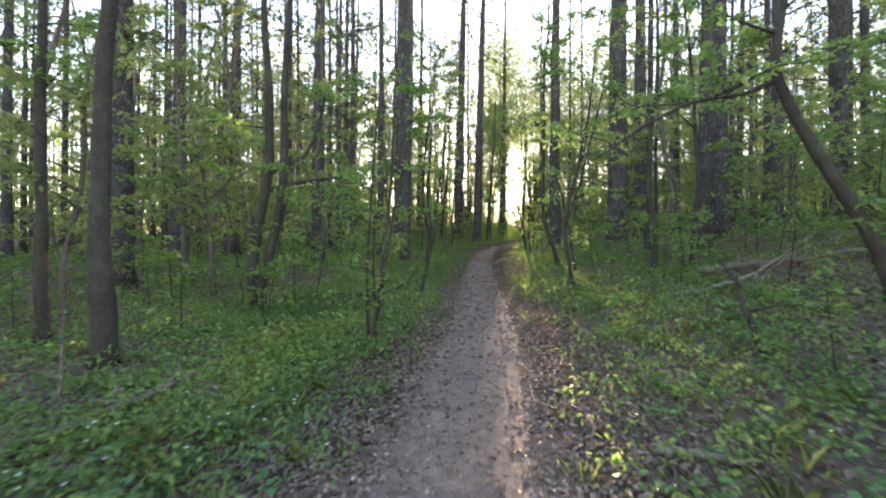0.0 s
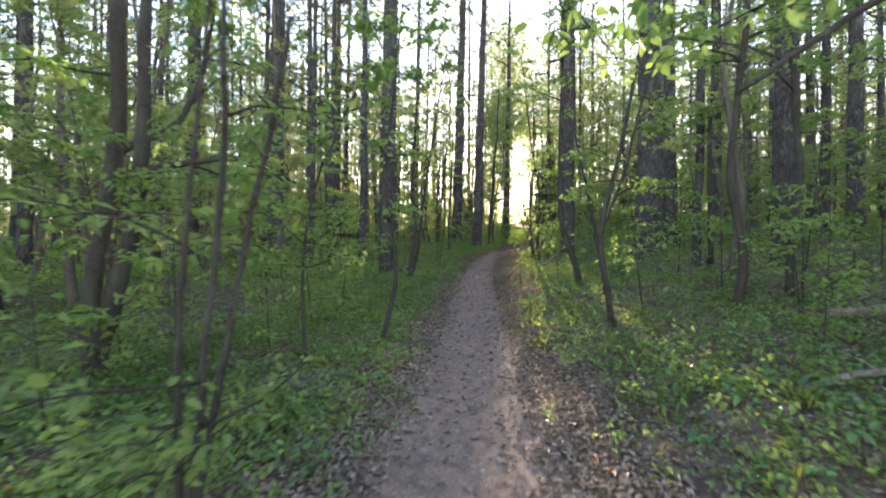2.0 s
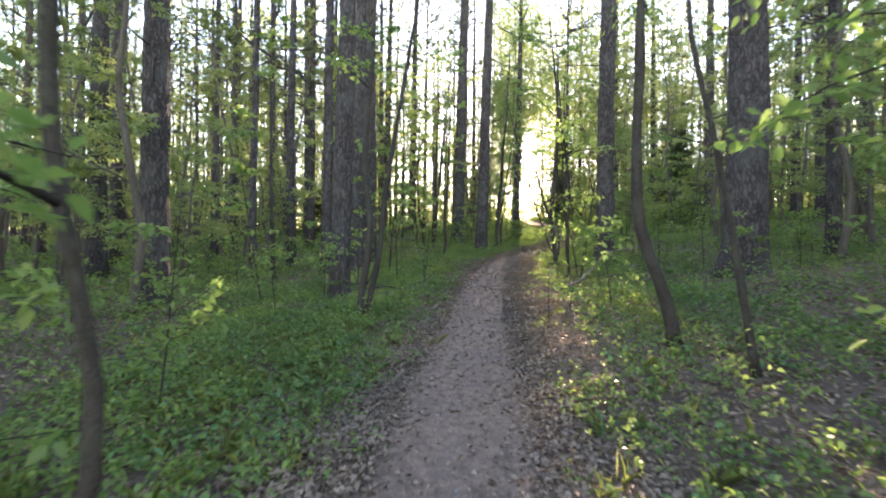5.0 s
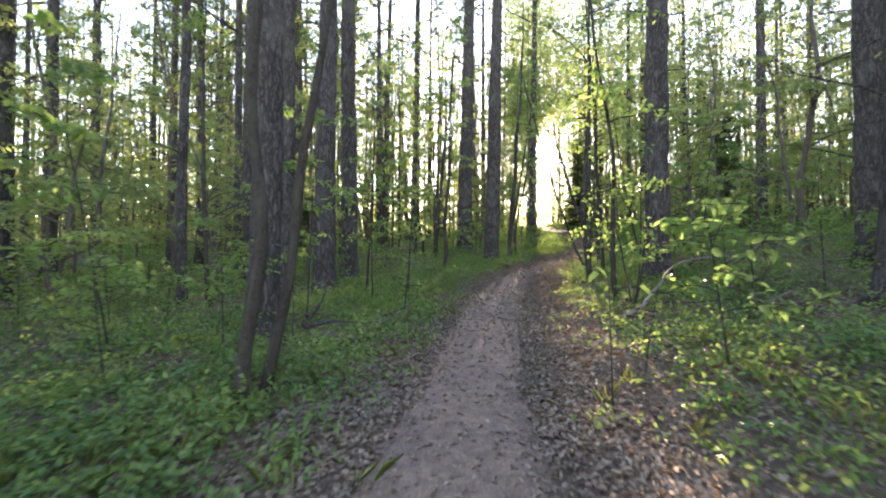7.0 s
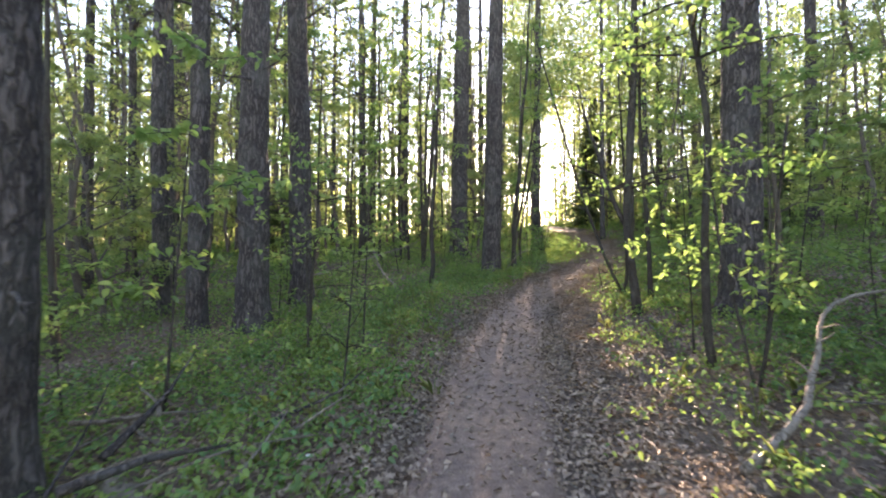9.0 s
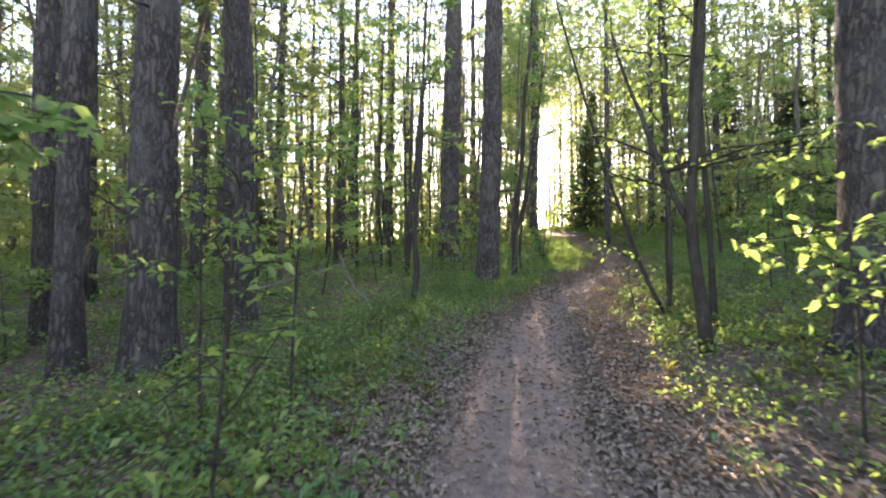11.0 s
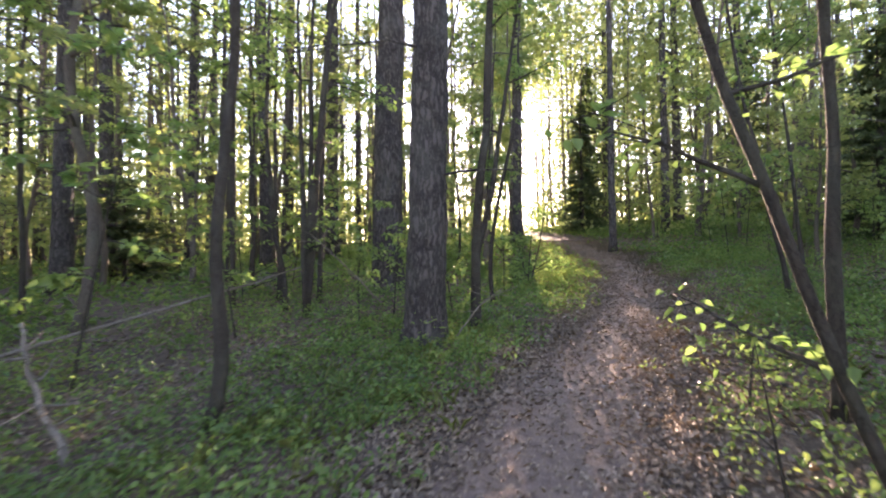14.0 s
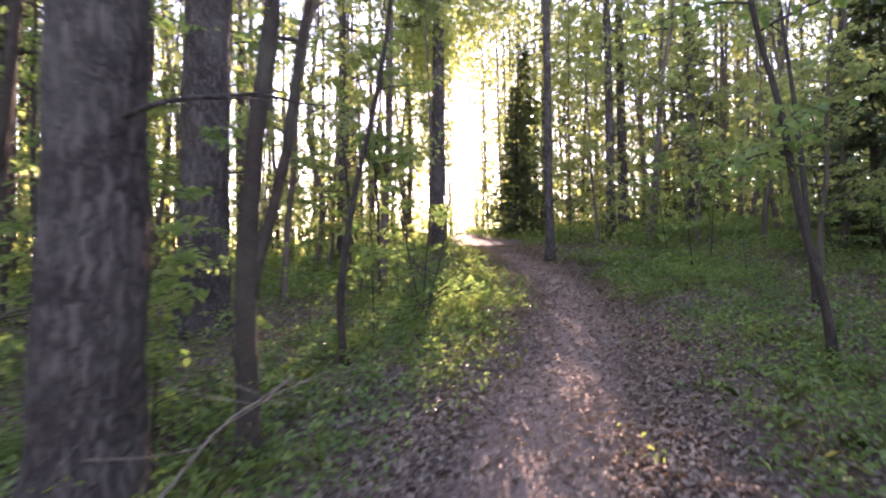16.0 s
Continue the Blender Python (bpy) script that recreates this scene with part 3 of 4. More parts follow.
S("young_tree", -0.48, 14.45, 0.062, 6.5, ((0, 0.0, 0), (0.3, -0.05, 0), (0.6, -0.06, 0), (0.8, 0.01, 0), (1.35, 0.1, 0), (1.95, 0.06, 0), (6.5, 0.1, 0)), 300, 0.075, 56, 0.5, 6, 0.8, "pale young tree with a swollen crooked foot")
S("young_tree", -3.75, 19.9, 0.05, 8.0, ((0, 0, 0), (4, -0.05, 0), (8, 0.1, 0)), 350, 0.08, 58, 0.45, 7, 0.9)
S("young_tree", -0.95, 20.8, 0.028, 3.8, ((0, 0, 0), (3.8, 0.1, 0)), 100, 0.075, 59, 0.3, 8, 0.9, "slender sapling with large fresh leaves")
S("young_tree", -0.6, 19.8, 0.016, 2.6, ((0, 0, 0), (2.6, -0.1, 0)), 60, 0.08, 60, 0.35, 7, 0.8, "slender sapling with large fresh leaves")
S("young_tree", 0.05, 19.7, 0.014, 2.3, ((0, 0, 0), (2.3, 0.1, 0)), 50, 0.075, 61, 0.4, 6, 0.6, "slender sapling with large fresh leaves")
S("young_tree", 2.4, 27.6, 0.075, 9.0, ((0, 0.2, 0), (2.5, 0.35, 0), (5, 0.5, 0), (9, 0.6, 0)), 350, 0.08, 62, 0.45, 7, 1.0, "dark twin-stemmed tree beside the big pine", fork=((1.15, 0.75, 0.1, 5.5),))
S("young_tree", 3.0, 29.3, 0.04, 8.0, ((0, 0, 0), (1, -0.1, 0), (3.5, 0.35, 0), (8, 0.6, 0)), 300, 0.08, 63, 0.4, 7, 0.9)
S("sapling", 3.95, 23.75, 0.01, 0.9, ((0, 0, 0), (0.9, -0.15, 0)), 9, 0.065, 64, 0.3, 5, 0.25, "knee-high sapling with sunlit yellow-green leaves", clump=0.08)
S("young_tree", 4.2, 23.2, 0.032, 6.5, ((0, 0, 0), (1.5, 0.05, 0), (3, -0.1, 0), (6.5, -0.2, 0)), 180, 0.075, 65, 0.45, 9, 1.0, "dark forked young tree growing beside the footpath", fork=((0.06, -1.65, 0.15, 5.2),))
S("young_tree", 4.75, 24.4, 0.05, 7.0, ((0, 0, 0), (3, -0.1, 0), (7, -0.2, 0)), 230, 0.08, 66, 0.35, 8, 1.0)
S("forked_tree", 3.75, 21.3, 0.068, 6.0, ((0, 0, 0), (0.8, -0.12, 0), (1.5, -0.18, 0), (3, -0.1, 0), (6, 0, 0)), 110, 0.085, 67, 0.6, 10, 1.2,
  "brown forked tree with peeling bark and leaning limbs", fork=((1.4, -0.5, 1.0, 3.8), (1.2, 0.25, 0.1, 5)))
S("young_tree", 0.4, 24.75, 0.055, 7.5, ((0, -0.02, 0), (0.4, 0.08, 0), (1.4, -0.02, 0), (3, 0.1, 0), (7.5, 0.4, 0)), 350, 0.08, 68, 0.5, 7, 0.9, "thin grey young tree with a bent stem")
for k, (x, y, r, hgt, dx) in enumerate(((-2.2, 32.1, 0.05, 9, -0.1), (-2.9, 33.7, 0.07, 10, 0), (-3.5, 33.5, 0.06, 9, 0.1),
                                       (-1.0, 30.3, 0.06, 9, 0.1), (-5.6, 35.8, 0.07, 10, 0), (-7.3, 33.7, 0.06, 9, 0), (-1.6, 29.6, 0.07, 9, 0), 
                                       (-0.2, 30.2, 0.07, 9.5, 0.3), (7.0, 28.0, 0.05, 6, -0.9), (8.5, 29.6, 0.05, 6.5, -0.6), (0.2, 34.2, 0.06, 9, 0.1),
                                       (2.6, 34.5, 0.05, 9, 0.1), (3.3, 32.4, 0.04, 8, 0.2), (-3.2, 26.8, 0.05, 8, -0.2), (-4.4, 28.6, 0.06, 9, 0.1))):
    S("young_tree", x, y, r * 0.78, hgt, ((0, 0, 0), (1, dx * 0.2, 0), (hgt / 2, dx * 0.5, 0), (hgt, dx, 0)), 420, 0.09, 100 + k, 0.3, 9, 1.1)

spruce(-6.6, 34.2, 3.0, 1.75, 301, "dark bushy young spruce in the undergrowth", 0.5)
spruce(12.4, 32.3, 5.2, 1.3, 302, "dark young spruce standing among bare shrubs", 0.6)
spruce(8.3, 42.2, 6.0, 1.2, 303, "slim dark spruce behind the sunlit bend of the path")
spruce(9.9, 46.5, 9.0, 1.3, 304, "tall slim spruce behind the sunlit bend of the path")
S("multi_stem_tree", -0.06, 29.0, 0.06, 8.5, ((0, 0, 0), (1, 0.04, 0), (2.2, 0.1, 0), (3.2, 0.25, 0), (8.5, 0.6, 0)), 380, 0.08, 86, 0.45, 9, 1.1, "dark tree with several crooked stems from one foot",
  fork=((0.08, 0.2, 0.1, 7.5), (0.1, -0.1, -0.1, 6.5), (0.12, 0.45, 0.2, 7.0)))
S("young_tree", -0.6, 29.45, 0.05, 8.5, ((0, 0, 0), (0.7, 0.0, 0), (1.3, -0.22, 0), (3, -0.3, 0), (8.5, -0.1, 0)), 320, 0.08, 87, 0.45, 8, 1.0, "thin dark tree with a bend above its foot")
S("young_tree", -2.5, 31.1, 0.075, 9.0, ((0, 0, 0), (4, 0.03, 0), (9, 0.0, 0)), 340, 0.08, 88, 0.45, 8, 1.0, "straight dark young tree in the green herbs")
spruce(17.5, 45.0, 10.0, 2.0, 305, "tall dark spruce behind the path")
S("sapling", 4.55, 25.0, 0.01, 0.62, ((0, 0, 0), (0.62, 0.05, 0)), 8, 0.08, 71, 0.3, 5, 0.3, "low leafy sapling beside the path", clump=0.08)
S("sapling", 4.35, 24.7, 0.01, 0.55, ((0, 0, 0), (0.55, 0.05, 0)), 8, 0.07, 72, 0.3, 5, 0.4, "low leafy sapling beside the path", clump=0.08)
S("sapling", 3.6, 19.3, 0.012, 1.9, ((0, 0, 0), (1.9, -0.1, 0)), 110, 0.085, 73, 0.3, 8, 0.7, "leafy hazel-like sapling beside the path", clump=0.1)
S("sapling", 3.2, 15.0, 0.012, 1.5, ((0, 0, 0), (1.5, -0.2, 0)), 130, 0.09, 74, 0.3, 7, 0.6, "leafy sapling beside the path", clump=0.1)
S("sapling", 0.15, 18.4, 0.012, 1.6, ((0, 0, 0), (1.6, 0.1, 0)), 36, 0.06, 75, 0.3, 6, 0.45, "leafy sapling beside the path", clump=0.1)
S("shrub", 3.55, 18.2, 0.014, 2.6, ((0, 0, 0), (1.4, 0.1, 0), (2.6, 0.1, 0)), 220, 0.07, 77, 0.2, 9, 0.7, "twiggy shrub with sunlit leaves beside the path", fork=((0.1, 0.4, 0.2, 2.4), (0.1, -0.3, 0.3, 2.2)))
S("shrub", 3.9, 31.0, 0.014, 2.2, ((0, 0, 0), (2.2, 0.1, 0)), 300, 0.07, 78, 0.15, 9, 0.8, "sunlit yellow-green shrub beyond the big pine", fork=((0.1, 0.4, 0.2, 1.9), (0.1, -0.3, 0.3, 1.8)))
S("sapling", 2.2, 14.7, 0.008, 1.15, ((0, 0, 0), (1.15, -0.05, 0)), 8, 0.1, 81, 0.5, 4, 0.25, "small sapling with a rosette of broad leaves", clump=0.05)
S("sapling", 2.6, 15.2, 0.008, 0.8, ((0, 0, 0), (0.8, 0.1, 0)), 8, 0.08, 82, 0.4, 4, 0.3, "low sapling with broad leaves", clump=0.06)
S("sapling", 4.6, 4.9, 0.01, 1.3, ((0, 0, 0), (1.3, -0.2, 0)), 40, 0.12, 83, 0.4, 6, 0.5, "low sapling with broad drooping leaves", clump=0.08)
S("young_tree", 3.5, 18.7, 0.04, 6.8, ((0, 0, 0), (2.5, 0.05, 0), (6.8, -0.6, -0.3)), 420, 0.085, 84, 0.42, 10, 1.5, "slender broadleaf tree whose bright leaves hang over the path")
S("young_tree", 4.2, 22.1, 0.04, 7.2, ((0, 0, 0), (2.5, -0.05, 0), (7.2, -0.5, -0.3)), 380, 0.085, 85, 0.45, 10, 1.5, "slender broadleaf tree whose bright leaves hang over the path")

# ---------------- random undergrowth trees ----------------
wood = np.random.default_rng(77)
SEEDS = []
for k in range(9):
    hgt = (5.5, 7, 8, 9, 6.5, 10, 4, 8.5, 7.5)[k]
    bend = wood.uniform(-1.0, 1.0, 2)
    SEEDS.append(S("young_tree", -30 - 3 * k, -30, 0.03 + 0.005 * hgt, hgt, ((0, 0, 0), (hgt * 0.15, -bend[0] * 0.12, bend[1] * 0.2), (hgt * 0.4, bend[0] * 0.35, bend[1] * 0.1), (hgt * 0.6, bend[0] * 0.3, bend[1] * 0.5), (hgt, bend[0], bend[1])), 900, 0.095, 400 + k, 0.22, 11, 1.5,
                   "thin young broadleaf tree with light green spring leaves", mat=FAR_LEAF, wood=HAZY_BARK, sides=7, group="young trees of the wood", joined=True, broad=False))


def taken(x, y, gap):
    """Keeps the path, the way to the low sun and the measured trunks free."""
    if abs(x - float(centre(y))) < 1.7 + 0.02 * max(y, 0):
        return True
    lane = 1.4 + 0.138 * (y - 10)
    if -0.7 < x - lane < 2.3 and 20 < y < 50 or -0.9 < x - lane < 1.5 and y < 20:
        return True
    return any((x - p[0]) ** 2 + (y - p[1]) ** 2 < gap * gap for p in PINES)


spots = []
while len(spots) < 300:
    y = wood.uniform(1, 46)
    x = wood.uniform(-24, 26)
    if abs(x - float(centre(y))) < (2.6 if x > float(centre(y)) else (3.8 if y < 18 else 5.4)) and y < 31:
        continue
    if y < 14 and abs(x - float(centre(y))) < (4.6 if x > 0 else 5.5):
        continue
    if taken(x, y, 0.6) or any((x - a) ** 2 + (y - b) ** 2 < 1.2 for a, b in spots):
        continue
    spots.append((x, y))
# small saplings closer to the path
SMALL = [S("sapling", -60 - 2 * k, -50, 0.012, (1.1, 1.6, 2.2, 2.8)[k], ((0, 0, 0), (3, 0.3 * (k - 1), 0.1)), (60, 90, 130, 170)[k], 0.085, 450 + k, 0.25, 7, 0.45 + 0.1 * k,
           "small sapling with fresh green leaves in the undergrowth", group="saplings in the undergrowth", clump=0.1, joined=True) for k in range(4)]
small_spots = []
while len(small_spots) < 150:
    y = wood.uniform(3, 40)
    x = float(centre(y)) + wood.choice((-1, 1)) * wood.uniform(1.9, 8)
    if taken(x, y, 0.4) or any((x - a) ** 2 + (y - b) ** 2 < 0.5 for a, b in small_spots) or (12 < y < 31 and 0 < x - float(centre(y)) < 3.2):
        continue
    small_spots.append((x, y))
for i, (x, y) in enumerate(small_spots):
    s = wood.uniform(0.75, 1.25)
    m = pose(x, y, tz(x, y) - 0.03, 0, 0, wood.uniform(0, 360)) @ Matrix.Diagonal((s, s, s, 1))
    if i < len(SMALL):
        SMALL[i].matrix_basis = m
    else:
        copy_thing(SMALL[i % len(SMALL)], m)

for i, (x, y) in enumerate(spots):
    s = wood.uniform(0.8, 1.2)
    m = pose(x, y, tz(x, y) - 0.05, 0, 0, wood.uniform(0, 360)) @ Matrix.Diagonal((s, s, s, 1))
    if i < len(SEEDS):
        SEEDS[i].matrix_basis = m
    else:
        copy_thing(SEEDS[i % len(SEEDS)], m)

# ---------------- farther pines ----------------
FAR_PINES = []
for k in range(4):
    FAR_PINES.append(pine(-60 - 4 * k, -40, 0.13 + 0.03 * k, 19 + k, (0.01 * (k - 1), 0), 700 + k, 5, 0.34, False, "straight pine trunk farther back in the wood", 168))
far_spots = []
while len(far_spots) < 120:
    y, x = wood.uniform(14, 62), wood.uniform(-34, 38)
    if taken(x, y, 1.2) or (abs(x - float(centre(y))) < 9 and y < 37) or (y < 24 and abs(x) < 9) or any((x - a) ** 2 + (y - b) ** 2 < 2.5 for a, b in far_spots):
        continue
    if -3.0 < x - 1.4 - 0.138 * (y - 10) < 3.6 and y < 64:
        continue
    far_spots.append((x, y))
for i, (x, y) in enumerate(far_spots):
    m = pose(x, y, tz(x, y) - 0.1, 0, 0, wood.uniform(0, 360))
    if i < 4:
        FAR_PINES[i].matrix_basis = m
    else:
        copy_thing(FAR_PINES[i % 4], m)

# ---------------- far woods ----------------
fw = np.random.default_rng(88)
trunks = []
for i in range(1150):
    y, x = fw.uniform(38, 82), fw.uniform(-50, 62)
    if abs(x - float(centre(min(y, 60)))) < 2 and y < 50 or -0.1 < x - 0.138 * y < 1.4 and i % 5:
        continue
    hgt, r = fw.uniform(7, 20), fw.uniform(0.03, 0.11)
    zz = np.linspace(0, hgt, 5)
    sway = np.cumsum(fw.normal(0, 0.12, (5, 2)), 0)
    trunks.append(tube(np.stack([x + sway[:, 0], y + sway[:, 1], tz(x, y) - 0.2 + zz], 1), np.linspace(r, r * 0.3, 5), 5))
tagged(new("far_woods_trunks", tubes_mesh("far_woods_trunks", trunks, HAZY_BARK)), "many thin trunks of the wood in the distance", "trees", "", "stuff")
# behind the camera and to the sides
back = []
for i in range(350):
    y, x = fw.uniform(-70, 30), fw.uniform(-70, 70)
    if abs(x) < 26 and y > -6:
        continue
    if abs(x) < 3:
        continue
    hgt, r = fw.uniform(10, 22), fw.uniform(0.08, 0.2)
    zz = np.linspace(0, hgt, 4)
    back.append(tube(np.stack([np.full(4, x), np.full(4, y), tz(x, y) - 0.2 + zz], 1), np.linspace(r, r * 0.3, 4), 5))
tagged(new("wood_behind_trunks", tubes_mesh("wood_behind_trunks", back, SMOOTH_BARK)), "many trunks of the wood round about", "trees", "", "stuff")


def crowd(name, label, n, xr, yr, zr, leaf, seed, keep, mat, per=26, size=0.9):
    """Loose clumps of leaves, uneven in outline."""
    rng = np.random.default_rng(seed)
    x, y = rng.uniform(*xr, n), rng.uniform(*yr, n)
    ok = keep(x, y)
    x, y = x[ok], y[ok]
    z = ground_z(x, y) + rng.uniform(0, 1, len(x)) ** 1.2 * (zr[1] - zr[0]) + zr[0]
    c = np.repeat(np.stack([x, y, z], 1), per, 0)
    c += rng.normal(0, 1, c.shape) * size * np.array([[0.6, 0.6, 0.45]])
    tagged(new(name, leaf_mesh(name, c, rng, leaf, mat, 1.1, 0.75)), label, "foliage", "", "stuff")


not_path = lambda x, y: ~((np.abs(x - centre(y)) < 1.6) & (y < 43))
not_lane = lambda x, y: ~((np.abs(x - 0.9 - 0.138 * (y - 10)) < 2.0) | ((np.abs(x - centre(y)) < 2) & (y < 40)))


def thinner(x, y):
    """The wood is open towards the low sun."""
    way = np.degrees(np.arctan2(x - 1.5, y - 14))
    gap = np.exp(-((way - 1.0) / 7.0) ** 2)
    return not_lane(x, y) & ((np.sin(x * 91.7 + y * 57.3) * 0.5 + 0.5) > 0.85 * gap)


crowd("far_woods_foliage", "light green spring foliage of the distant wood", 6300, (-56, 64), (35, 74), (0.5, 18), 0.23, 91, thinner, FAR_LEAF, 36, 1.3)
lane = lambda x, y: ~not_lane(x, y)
# leaf clumps added in the sun's lane to keep direct sun off the path
crowd("shading_crowns", "thin light green crowns added to shade the path", 1700, (0, 14), (38, 47), (7.2, 17), 0.17, 95, lane, FAR_LEAF, 26, 0.8)
crowd("shading_crowns", "thin light green crowns added to shade the path", 650, (2.6, 7.0), (38, 50), (3.2, 11), 0.17, 97, lambda x, y: (x - 0.138 * y < -0.2) & (x - 0.138 * y > -2.2), FAR_LEAF, 26, 0.35)
crowd("shading_crowns", "thin light green crowns added to shade the path", 1000, (0, 14), (47, 58), (9.2, 20), 0.19, 96, lane, FAR_LEAF, 26, 0.9)
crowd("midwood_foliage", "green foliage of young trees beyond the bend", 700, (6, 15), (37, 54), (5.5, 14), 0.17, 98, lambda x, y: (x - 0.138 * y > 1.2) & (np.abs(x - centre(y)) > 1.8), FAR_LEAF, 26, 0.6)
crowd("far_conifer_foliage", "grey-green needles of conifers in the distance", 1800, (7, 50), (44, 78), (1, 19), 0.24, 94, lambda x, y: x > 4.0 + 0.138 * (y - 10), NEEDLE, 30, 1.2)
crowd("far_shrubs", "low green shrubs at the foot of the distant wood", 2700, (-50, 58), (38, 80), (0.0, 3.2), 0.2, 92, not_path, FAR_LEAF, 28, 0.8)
crowd("wood_behind_foliage", "green foliage of the wood round about", 900, (-60, 60), (-60, -8), (1, 16), 0.4, 93, lambda x, y: np.abs(x) > 2, FAR_LEAF, 22, 1.5)

# ---------------- low plants ----------------
def scatter(seed, per_m2, band, yr, patchy=0.5, side=0):
    """Random places at a distance from the path within band."""
    rng = np.random.default_rng(seed)
    area = (band[1] - band[0]) * 2 * (yr[1] - yr[0])
    n = int(area * per_m2)
    y = rng.uniform(*yr, n)
    d = rng.uniform(band[0], band[1], n) * np.where(rng.random(n) < 0.5, -1, 1)
    x = centre(y) + d
    field = 0.5 + 0.25 * (np.sin(1.1 * x + 0.7 * y) + np.sin(0.8 * y - 1.7 * x + 2)) * 1.0 + 0.2 * np.sin(3.1 * x + 1.3) * np.sin(2.7 * y)
    edge = np.clip((np.abs(d) - 0.6) / 0.9, 0.12, 1)
    right_late = np.where((d > 0) & (y > 12.5) & (y < 31), np.clip((d - 0.9) / 1.6, 0.08, 1), 1)
    right_early = np.where((d > 0) & (y < 18), 0.55, 1)
    late = right_early * np.where(y > 19, np.clip(field * 1.7, 0.75, 1), 1)
    ok = rng.random(n) < late * edge * right_late * (1 - patchy + patchy * np.clip(field * 1.4, 0, 1))
    return rng, x[ok], y[ok]


def low_plants(name, label, seed, per_m2, band, yr, leaf, tall, per, mat, spread=0.1, flat=0.45, shape=0.6, patchy=0.6, broad=False):
    rng, x, y = scatter(seed, per_m2, band, yr, patchy)
    n = len(x)
    h = tall * rng.uniform(0.4, 1.2, n)
    c = np.repeat(np.stack([x, y, ground_z(x, y)], 1), per, 0)
    hh = np.repeat(h, per)
    c[:, :2] += rng.normal(0, spread, (len(c), 2))
    c[:, 2] += hh * rng.uniform(0.25, 1.0, len(c))
    tagged(new(name, leaf_mesh(name, c, rng, leaf, mat, flat, shape, broad)), label, "plants", "", "stuff")


low_plants("low_herbs", "low green leafy herbs covering the forest floor", 501, 104, (0.6, 3.6), (-4, 34), 0.046, 0.18, 12, HERB, 0.07, 0.5, 0.65, 0.55, True)
low_plants("low_shrubs", "knee-low green bilberry-like shrubs on the forest floor", 502, 32, (3.4, 9), (-6, 42), 0.06, 0.24, 11, HERB, 0.1, 0.5, 0.6, 0.6)
low_plants("far_herbs", "green ground cover farther in the wood", 503, 8, (8.5, 30), (-8, 64), 0.15, 0.3, 9, HERB, 0.3)
low_plants("far_herbs_ahead", "green ground cover along the path ahead", 504, 26, (0.9, 9), (33, 60), 0.1, 0.25, 8, HERB, 0.18)
low_plants("broad_herbs", "dark green lobed leaves of flowering wood herbs", 505, 16, (0.9, 4.5), (0.5, 20), 0.07, 0.14, 12, DARK_HERB, 0.08, 0.3, 0.55, 0.95, True)
low_plants("tall_herbs", "taller leafy herbs standing above the ground cover", 506, 3, (1.3, 7), (3, 40), 0.055, 0.5, 18, LEAF, 0.1)

# grass tufts
rng, x, y = scatter(510, 12, (0.5, 2.6), (0, 42), 0.8)
n, per = len(x), 9
root = np.repeat(np.stack([x, y, ground_z(x, y)], 1), per, 0)
root[:, :2] += rng.normal(0, 0.035, (n * per, 2))
way = unit(np.stack([rng.normal(0, 0.45, n * per), rng.normal(0, 0.45, n * per), np.ones(n * per)], 1))
sd = unit(np.cross(way, rng.normal(0, 1, way.shape)))
v, f = blades(root, way, sd, rng.uniform(0.08, 0.3, n * per), np.full(n * per, 0.008), 0.25)
tagged(new("grass_tufts", mesh_of("grass_tufts", v, f, GRASS)), "thin grass tufts at the edges of the path", "grass", "", "stuff")

# dry leaves
rng = np.random.default_rng(520)
n = 190000
y = rng.uniform(0.5, 40, n)
d = np.where(rng.random(n) < 0.45, rng.normal(0, 1, n) * 0.35 + np.where(rng.random(n) < 0.5, -1, 1) * 0.8, rng.uniform(-5, 5, n))
x = centre(y) + d
ok = (np.abs(d) > 0.45) | (rng.random(n) < 0.4) | ((y > 18) & (rng.random(n) < np.clip((y - 21) / 4, 0.25, 1)))
x, y = x[ok], y[ok]
n = len(x)
pts = np.stack([x, y, ground_z(x, y) + rng.uniform(0.01, 0.026, n) + np.where(np.abs(x - centre(y)) < 0.7, 0.012, 0)], 1)
tagged(new("dry_leaves", leaf_mesh("dry_leaves", pts, rng, 0.05, LITTER, 0.22, 0.6)), "brown dry leaves and litter along the path", "leaf litter", "", "stuff")

# litter farther from the path
rng = np.random.default_rng(521)
n = 60000
y = rng.uniform(0, 38, n)
x = centre(y) + rng.uniform(0.8, 8.5, n) * rng.choice((-1, 1), n)
pts = np.stack([x, y, ground_z(x, y) + rng.uniform(0.006, 0.03, n)], 1)
tagged(new("forest_litter", leaf_mesh("forest_litter", pts, rng, 0.07, LITTER, 0.2, 0.55)), "brown leaf litter on the forest floor", "leaf litter", "", "stuff")

# twigs lying about
rng = np.random.default_rng(530)
bits = []
for i in range(1500):
    y = rng.uniform(1, 36)
    x = float(centre(y)) + rng.choice((-1, 1)) * (0.55 + abs(rng.normal(0, 1.6)))
    a, ln = rng.uniform(0, math.pi), rng.uniform(0.06, 0.35)
    z = tz(x, y) + 0.02
    p = np.array([(x - math.cos(a) * ln / 2, y - math.sin(a) * ln / 2, z), (x + rng.normal(0, 0.01), y, z + 0.012), (x + math.cos(a) * ln / 2, y + math.sin(a) * ln / 2, z + 0.004)])
    bits.append(tube(p, (0.005, 0.005, 0.002), 4))
tagged(new("ground_twigs", tubes_mesh("ground_twigs", bits, DEAD_WOOD)), "thin dry twigs strewn on the ground", "twigs", "", "stuff")

